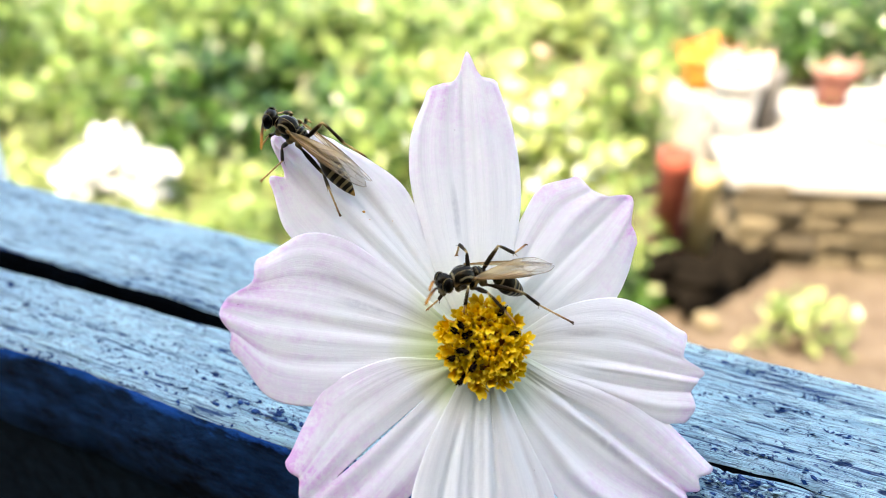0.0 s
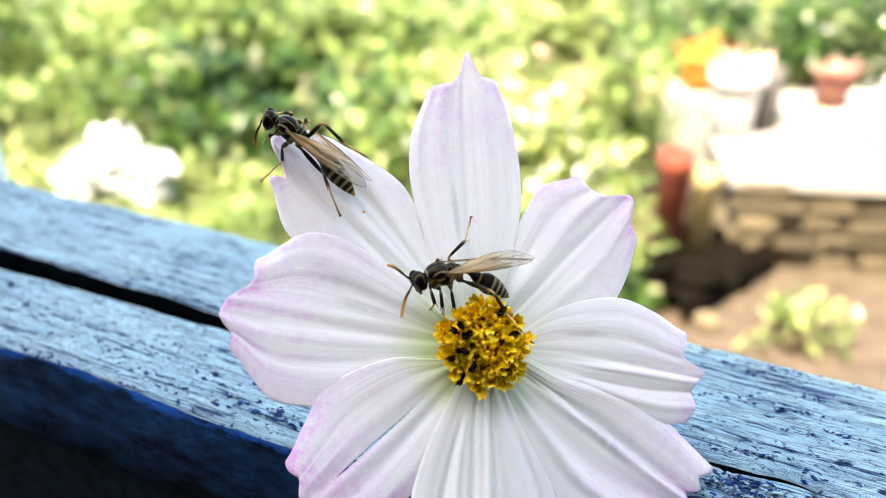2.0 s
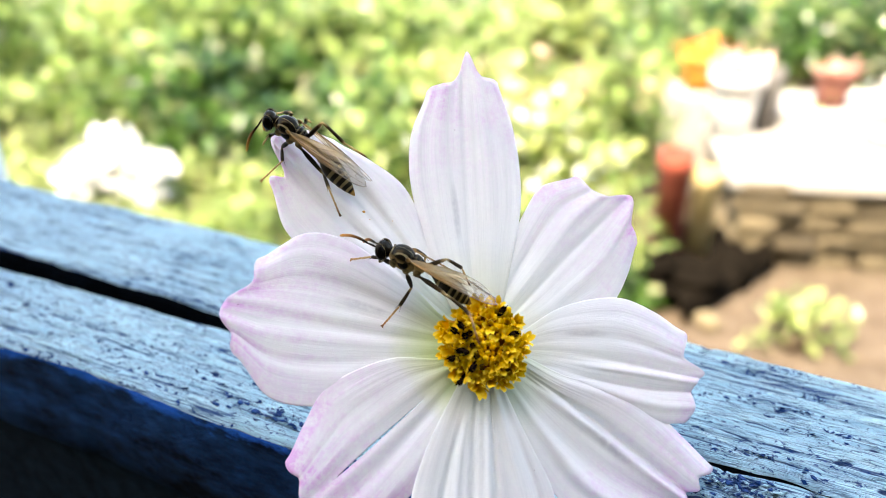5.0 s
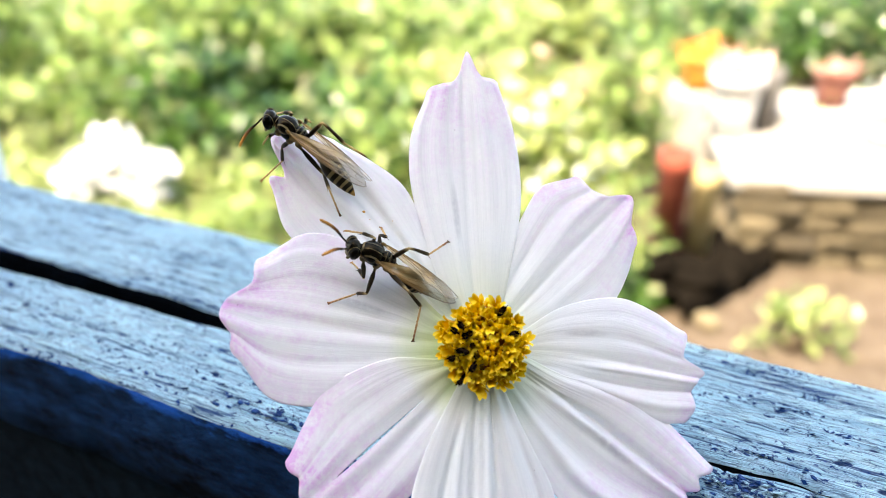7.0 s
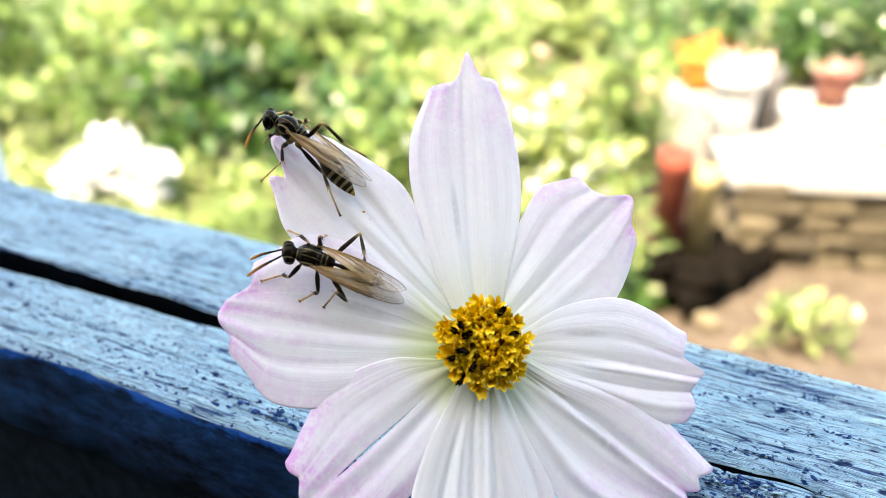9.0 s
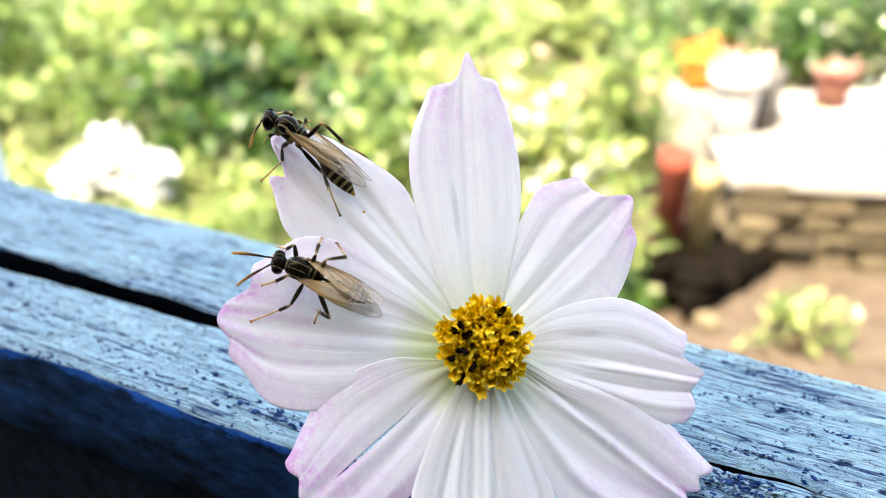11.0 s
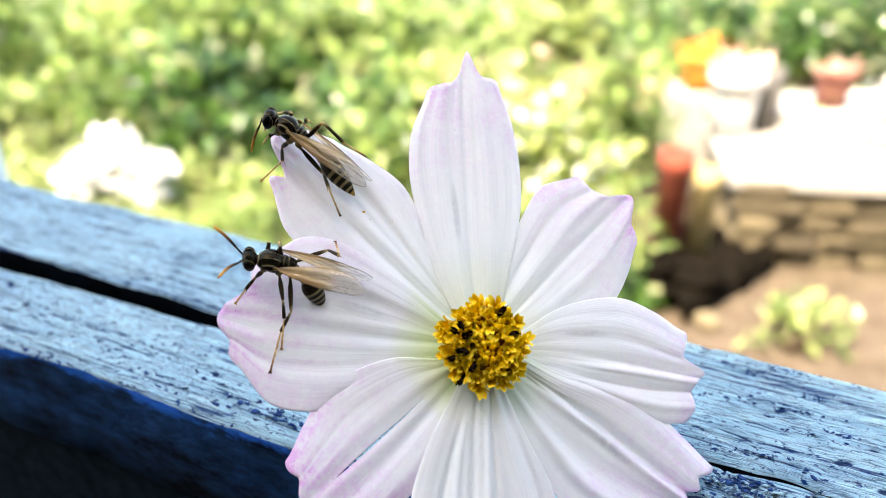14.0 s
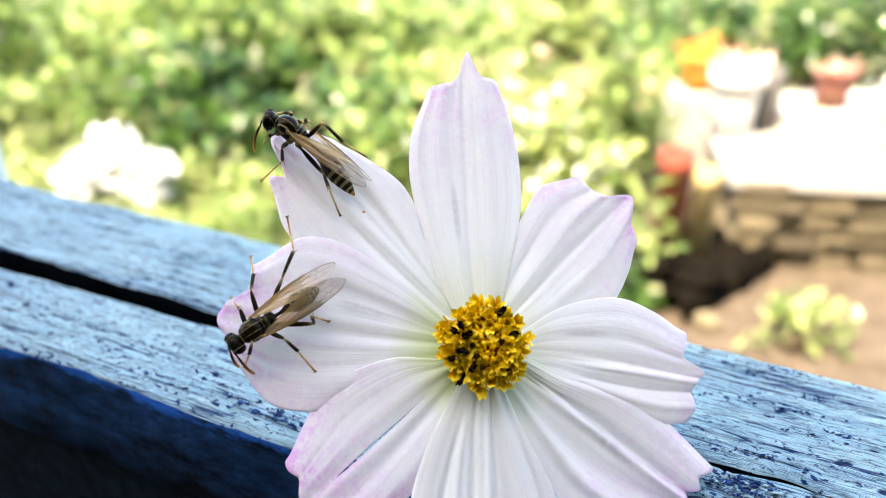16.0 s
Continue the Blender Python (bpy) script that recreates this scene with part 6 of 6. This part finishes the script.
    gait.stand(11.5, (-22.69, 7.43, 4.77, 176.4, -0.3, 2.2), (7, 6, 0), (67, 2, -39, -2), (-3.6, 36.3, -15, 35.7), (35, 69),
          left_mid=(-24.4, 3.6, 3.7, -27.3, 4.1, 3.4, -30.7, 3.1, 1.2),
          left_hind=(-18.6, 2.1, 5.3, -18.4, 1.5, 1.4, -16.5, -3.5, 0.8),
          right_front=(-24.4, 10.7, 3.9, -25.5, 11.9, 2.1, -27.4, 13.6, 0.1),
          right_mid=(-21.5, 11.2, 5.7, -21.6, 12.9, 3.2, -21.7, 14.8, -0.5),
          right_hind=(-18.3, 10.5, 7.4, -18.1, 11.3, 3.6, -20.2, 14.5, -0.2))
    gait.stand(12, (-25.99, 5.90, 4.84, 173.2, 5.4, -0.9), (14, 6, -0), (36, 40, -4, 25), (-0.7, 14.5, -5.2, 21.5), (12, 40),
          left_front=(-29.1, 4.6, 5.5, -30.7, 5.7, 4.2, -32.2, 5.6, 1.4),
          left_mid=(-25.6, 1.8, 5.5, -27.9, 1.3, 3.6, -30.9, 3.1, 1.2),
          left_hind=(-20.2, 2.1, 5.2, -19.5, 1, 1.5, -16.6, -3.4, 0.8),
          right_front=(-27, 9.4, 3.3, -26.9, 11.7, 2.6, -27.7, 13.7, 0.2),
          right_mid=(-25, 9.8, 5.6, -25.8, 11.6, 3.4, -26.9, 14, 0.1),
          right_hind=(-19.6, 8.6, 5.3, -18.5, 10.5, 2.1, -20.2, 15.2, -0.1))
    gait.stand(12.5, (-26.69, 6.02, 4.85, 177.7, -0.0, -0.5), (7, 5, -1), (32, 9, -33, -5), (1.8, -1.8, -7.7, 12), (3, 43),
          left_front=(-27.7, 3.9, 5.9, -29, 3.9, 3.8, -30.6, 4.1, 1.1),
          left_mid=(-26.6, 1.7, 5, -28.4, 1.1, 2.7, -30.9, -2, 1.3),
          left_hind=(-20.7, 2.2, 5, -19.7, 0.7, 1.6, -16.4, -3.5, 0.9),
          right_front=(-27.6, 9.5, 3.4, -27.4, 11.8, 2.8, -27.7, 13.7, 0.2),
          right_mid=(-25.6, 9.9, 5.7, -26, 12.2, 3.8, -27.1, 14, 0.1),
          right_hind=(-20.8, 9.2, 6.1, -18.8, 10.8, 3.2, -20.2, 14.8, -0.2))
    gait.stand(13, (-25.58, 7.84, 4.93, 147.5, 2.4, 9.5), (16, 4, -0), (18, 32, -41, -21), (-2.6, 12.9, -12.6, 18.4), (0, 14),
          left_mid=(-26.9, 3, 3.2, -28.4, 1.3, 1.3, -30.8, -2.1, 1.3),
          left_hind=(-23.5, 1.8, 6.7, -25, 0.3, 3.5, -27.9, -3.7, 1.2),
          right_front=(-25.8, 11.3, 4.8, -26.6, 12, 2.7, -27.6, 13.7, 0.1),
          right_mid=(-24.6, 10.8, 6, -25.7, 11.9, 3.4, -27.9, 13.3, 0.1),
          right_hind=(-19.6, 9.4, 5.9, -19.1, 10.2, 2.1, -20.1, 15, -0.1))
    gait.stand(13.5, (-26.73, 11.35, 5.09, 137.0, 5.9, 9.6), (11, 9, -2), (28, 17, -44, -19), (-4.8, -1.8, -5.6, -1.9), (0, 14),
          left_front=(-28.7, 12.1, 1.5, -30.6, 10.9, 2.5, -32.6, 11.9, 0.1),
          left_mid=(-30, 8.1, 3, -32.3, 7.6, 1.1, -36.3, 6.7, 2),
          left_hind=(-25.4, 4.3, 4.6, -26.1, 1.6, 1.9, -27.8, -3.5, 1.2),
          right_front=(-26.1, 13.5, 6.1, -26.2, 13.7, 3.7, -26.7, 13.8, 0.6),
          right_mid=(-24.3, 11, 7, -24.7, 12.6, 4.5, -26.2, 13.6, 0.7),
          right_hind=(-20.8, 10.3, 6.6, -19.2, 10.7, 3.1, -20.1, 14.9, -0.1))
    gait.stand(14, (-27.08, 10.50, 5.10, 173.1, 8.9, 22.7), (7, 8, -1), (59, -30, -39, -33), (-16.5, 16.8, -10, -1.9), (-32, 43),
          left_front=(-30, 8.9, 2.3, -31, 7.1, 3.5, -32.8, 5.5, 1.4),
          left_mid=(-25.8, 5.5, 4.9, -26, 3.4, 2.8, -26.5, -0.5, 1.3),
          left_hind=(-24.9, 4.1, 3.9, -26.7, 1.7, 1.3, -27.9, -3.5, 1.2),
          right_front=(-27.8, 12.9, 5.4, -28.3, 13.1, 3.1, -29.1, 14, 0.1),
          right_mid=(-26, 12.1, 6.9, -26.6, 12.9, 4.1, -27.6, 14, 0.1),
          right_hind=(-20.7, 12.5, 2, -18.7, 11.3, 5, -19.9, 14, 0.5))
    gait.stand(14.5, (-28.30, 7.12, 4.89, 178.7, 3.1, 2.0), (9, 4, 0), (41, 18, -38, 26), (-1.1, -2.1, -4.8, -2.6), (3, 50),
          left_front=(-30.3, 3.8, 3.7, -31, 5, 1.7, -34.1, 4.8, 1.3),
          left_mid=(-27.4, 3, 5.6, -28.4, 1.4, 3.4, -29.8, -2, 1.2),
          left_hind=(-22.2, 3.3, 2.9, -20.6, 3.6, 6.5, -20.4, 3.2, 1.1),
          right_front=(-28.7, 10.4, 4.2, -27.8, 12.3, 3.1, -27.7, 13.6, 0.1),
          right_mid=(-26.7, 9.8, 6.7, -26.6, 11.6, 4.3, -27.4, 13.3, 0.5),
          right_hind=(-22, 9.7, 5.8, -19.2, 10.7, 3.3, -19.8, 14.9, -0.1))
    gait.stand(15, (-27.96, 7.22, 4.88, 193.9, 0.5, -3.7), (4, 4, 0), (51, 11, -38, 27), (-19.9, -3.6, 5.4, -1.4), (-6, 34),
          left_front=(-29.9, 4, 4.4, -30.5, 4.8, 2.3, -33.6, 4.9, 1.4),
          left_mid=(-27.2, 3.3, 5.2, -29, 2.2, 3, -31.3, -0.8, 1.3),
          left_hind=(-21.6, 4.4, 2.7, -20.8, 3.7, 6.5, -20.4, 3.2, 1.1),
          right_front=(-29, 9.9, 5.2, -29.1, 11.9, 3.7, -28.9, 12.2, 0.6),
          right_mid=(-28.4, 11.7, 5.1, -29.4, 13.2, 2.8, -32.3, 14.9, 0.1),
          right_hind=(-24.4, 11.4, 7.6, -25.7, 13.7, 4.8, -28.5, 13.6, 0.1))
    gait.stand(15.5, (-28.76, 5.69, 4.82, 212.3, -1.1, 3.0), (16, 4, -1), (22, 67, -19, 44), (-3.6, -1.4, -7, -2.1), (-1, 30),
          left_mid=(-26.2, 2, 2.3, -26.6, 2.9, 5.1, -27.6, 2.2, 1.1),
          left_hind=(-21.7, 5.1, 2.5, -21.4, 4.3, 6.3, -20.4, 3.2, 1.1),
          right_front=(-31.9, 6.7, 5.2, -33.1, 6.9, 3.1, -34.2, 6.4, 0.1),
          right_mid=(-28.4, 9.6, 6, -28.1, 11.9, 4.2, -28.1, 13.1, 0.1),
          right_hind=(-26.1, 10.5, 7.5, -25.7, 12.5, 4.2, -26.2, 14.7, -0.7))
    gait.stand(16, (-29.19, 1.90, 4.89, 213.2, -2.2, -5.3), (11, 8, 0), (72, 39, 47, 49), (2.6, -2.6, -0.4, -2.8), (3, 27),
          left_mid=(-25.3, 0.6, 5.8, -23.9, -0.9, 3.6, -22.1, -3.4, 0.8),
          left_hind=(-22.1, 2.7, 2.4, -21.8, 3.4, 6.3, -20.4, 3.1, 1.1),
          right_front=(-31.3, 4.4, 4.6, -32.1, 4.8, 2.4, -33.8, 6.4, 0.1),
          right_mid=(-30, 6.7, 4.7, -30.2, 9.2, 3, -31.4, 12, 0.1),
          right_hind=(-25.9, 8.2, 5.5, -24.4, 11.8, 6.2, -25.8, 16.6, 4.2))
    gait.key()
    seat = Gait(sitter)
    seat.stand(0, (-25.92, 28.84, 3.78, 147.6, 2.2, 36.2), (14, 13, 1), (106, 22, -64, 65), (5.5, -8.2, 0.6, -11.4), (-6, 14),
          left_front=(-28.5, 29.1, 0.8, -28.9, 28.1, 3, -30.3, 28, 0.1),
          left_mid=(-27.8, 27.4, -0.2, -27.3, 25, 1.5, -30.4, 22.6, 0.1),
          left_hind=(-21.7, 23.3, 1.1, -20.5, 20.6, 3.7, -19.5, 17.8, -0.8),
          right_hind=(-21.2, 28.8, 6.3, -18.4, 26.4, 5, -16.1, 26.1, 0.1))
    seat.stand(2, (-25.92, 28.84, 3.78, 147.6, 2.2, 36.2), (20, 17, 3), (23, 74, -66, 60), (5.5, -8.2, 0.6, -11.4), (-6, 14),
          left_front=(-28.5, 29.1, 0.8, -28.9, 28.1, 3, -30.3, 28, 0.1),
          left_mid=(-27.8, 27.4, -0.2, -27.3, 25, 1.5, -30.4, 22.6, 0.1),
          left_hind=(-21.7, 23.3, 1.1, -20.5, 20.6, 3.7, -19.5, 17.8, -0.8),
          right_hind=(-21.2, 28.8, 6.3, -18.4, 26.4, 5, -16.1, 26.1, 0.1))
    seat.stand(4.2, (-25.92, 28.84, 3.78, 147.6, 2.2, 36.2), (20, 23, 3), (22, 70, -57, 56), (5.5, -8.2, 0.6, -11.4), (-6, 14),
          left_front=(-28.5, 29.1, 0.8, -28.9, 28.1, 3, -30.3, 28, 0.1),
          left_mid=(-27.8, 27.4, -0.2, -27.3, 25, 1.5, -30.4, 22.6, 0.1),
          left_hind=(-21.7, 23.3, 1.1, -20.5, 20.6, 3.7, -19.5, 17.8, -0.8),
          right_hind=(-21.2, 28.8, 6.3, -18.4, 26.4, 5, -16.1, 26.1, 0.1))
    seat.stand(6.3, (-25.92, 28.84, 3.78, 147.6, 2.2, 36.2), (19, 17, 7), (74, 20, -67, 57), (5.5, -8.2, 0.6, -11.4), (-6, 14),
          left_front=(-28.5, 29.1, 0.8, -28.9, 28.1, 3, -30.3, 28, 0.1),
          left_mid=(-27.8, 27.4, -0.2, -27.3, 25, 1.5, -30.4, 22.6, 0.1),
          left_hind=(-21.7, 23.3, 1.1, -20.5, 20.6, 3.7, -19.5, 17.8, -0.8),
          right_hind=(-21.2, 28.8, 6.3, -18.4, 26.4, 5, -16.1, 26.1, 0.1))
    seat.stand(8, (-25.92, 28.84, 3.78, 147.6, 2.2, 36.2), (25, 16, 6), (19, 55, -75, 60), (5.5, -8.2, 0.6, -11.4), (-6, 14),
          left_front=(-28.5, 29.1, 0.8, -28.9, 28.1, 3, -30.3, 28, 0.1),
          left_mid=(-27.8, 27.4, -0.2, -27.3, 25, 1.5, -30.4, 22.6, 0.1),
          left_hind=(-21.7, 23.3, 1.1, -20.5, 20.6, 3.7, -19.5, 17.8, -0.8),
          right_hind=(-21.2, 28.8, 6.3, -18.4, 26.4, 5, -16.1, 26.1, 0.1))
    seat.stand(9.2, (-25.92, 28.84, 3.78, 147.6, 2.2, 36.2), (21, 16, 4), (78, 17, -70, 61), (5.5, -8.2, 0.6, -11.4), (-6, 14),
          left_front=(-28.5, 29.1, 0.8, -28.9, 28.1, 3, -30.3, 28, 0.1),
          left_mid=(-27.8, 27.4, -0.2, -27.3, 25, 1.5, -30.4, 22.6, 0.1),
          left_hind=(-21.7, 23.3, 1.1, -20.5, 20.6, 3.7, -19.5, 17.8, -0.8),
          right_hind=(-21.2, 28.8, 6.3, -18.4, 26.4, 5, -16.1, 26.1, 0.1))
    seat.stand(11.3, (-25.92, 28.84, 3.78, 147.6, 2.2, 36.2), (19, 21, 1), (82, 16, -58, 60), (5.5, -8.2, 0.6, -11.4), (-6, 14),
          left_front=(-28.5, 29.1, 0.8, -28.9, 28.1, 3, -30.3, 28, 0.1),
          left_mid=(-27.8, 27.4, -0.2, -27.3, 25, 1.5, -30.4, 22.6, 0.1),
          left_hind=(-21.7, 23.3, 1.1, -20.5, 20.6, 3.7, -19.5, 17.8, -0.8),
          right_hind=(-21.2, 28.8, 6.3, -18.4, 26.4, 5, -16.1, 26.1, 0.1))
    seat.stand(13, (-25.92, 28.84, 3.78, 147.6, 2.2, 36.2), (23, 14, 5), (82, 22, -75, 61), (5.5, -8.2, 0.6, -11.4), (-6, 14),
          left_front=(-28.5, 29.1, 0.8, -28.9, 28.1, 3, -30.3, 28, 0.1),
          left_mid=(-27.8, 27.4, -0.2, -27.3, 25, 1.5, -30.4, 22.6, 0.1),
          left_hind=(-21.7, 23.3, 1.1, -20.5, 20.6, 3.7, -19.5, 17.8, -0.8),
          right_hind=(-21.2, 28.8, 6.3, -18.4, 26.4, 5, -16.1, 26.1, 0.1))
    seat.stand(14.5, (-25.92, 28.84, 3.78, 147.6, 2.2, 36.2), (14, 13, 1), (68, 64, -64, 65), (5.5, -8.2, 0.6, -11.4), (-6, 14),
          left_front=(-28.5, 29.1, 0.8, -28.9, 28.1, 3, -30.3, 28, 0.1),
          left_mid=(-27.8, 27.4, -0.2, -27.3, 25, 1.5, -30.4, 22.6, 0.1),
          left_hind=(-21.7, 23.3, 1.1, -20.5, 20.6, 3.7, -19.5, 17.8, -0.8),
          right_hind=(-21.2, 28.8, 6.3, -18.4, 26.4, 5, -16.1, 26.1, 0.1))
    seat.stand(16, (-25.92, 28.84, 3.78, 147.6, 2.2, 36.2), (21, 23, 6), (34, 66, -61, 53), (5.5, -8.2, 0.6, -11.4), (-6, 14),
          left_front=(-28.5, 29.1, 0.8, -28.9, 28.1, 3, -30.3, 28, 0.1),
          left_mid=(-27.8, 27.4, -0.2, -27.3, 25, 1.5, -30.4, 22.6, 0.1),
          left_hind=(-21.7, 23.3, 1.1, -20.5, 20.6, 3.7, -19.5, 17.8, -0.8),
          right_hind=(-21.2, 28.8, 6.3, -18.4, 26.4, 5, -16.1, 26.1, 0.1))
    seat.key(0.5)
    # the wind bends one garden plant aside
    upright = pose(0.56, 1.97, 0.0)
    walk(swaying, [(0.0, upright), (14.6, upright), (15.2, pose(0.567, 1.97, 0.0, 0, 1.5, 0)), (15.6, pose(0.58, 1.97, 0.0, 0, 4, 0)), (16.0, pose(0.585, 1.97, 0.0, 0, 5, 0))])
    # petals that give way: one flutters, one sags under the walking wasp
    rest = pose(0, 0, 0)
    walk(petals[3], [(0.0, rest), (1.0, rest), (1.25, pose(0, 0, 0, 2, 1.5, 1.6)), (1.5, pose(0, 0, 0, 2, 1.5, 1.8)), (1.7, rest), (16.0, rest)])
    walk(petals[7], [(0.0, rest), (6.0, rest), (9.0, pose(0, 0, 0, 0, 0.8, 0.8)), (11.3, pose(0, 0, 0, 0, 1.0, 1.5)), (16.0, pose(0, 0, 0, 0, 1.0, 1.6))])


motions()
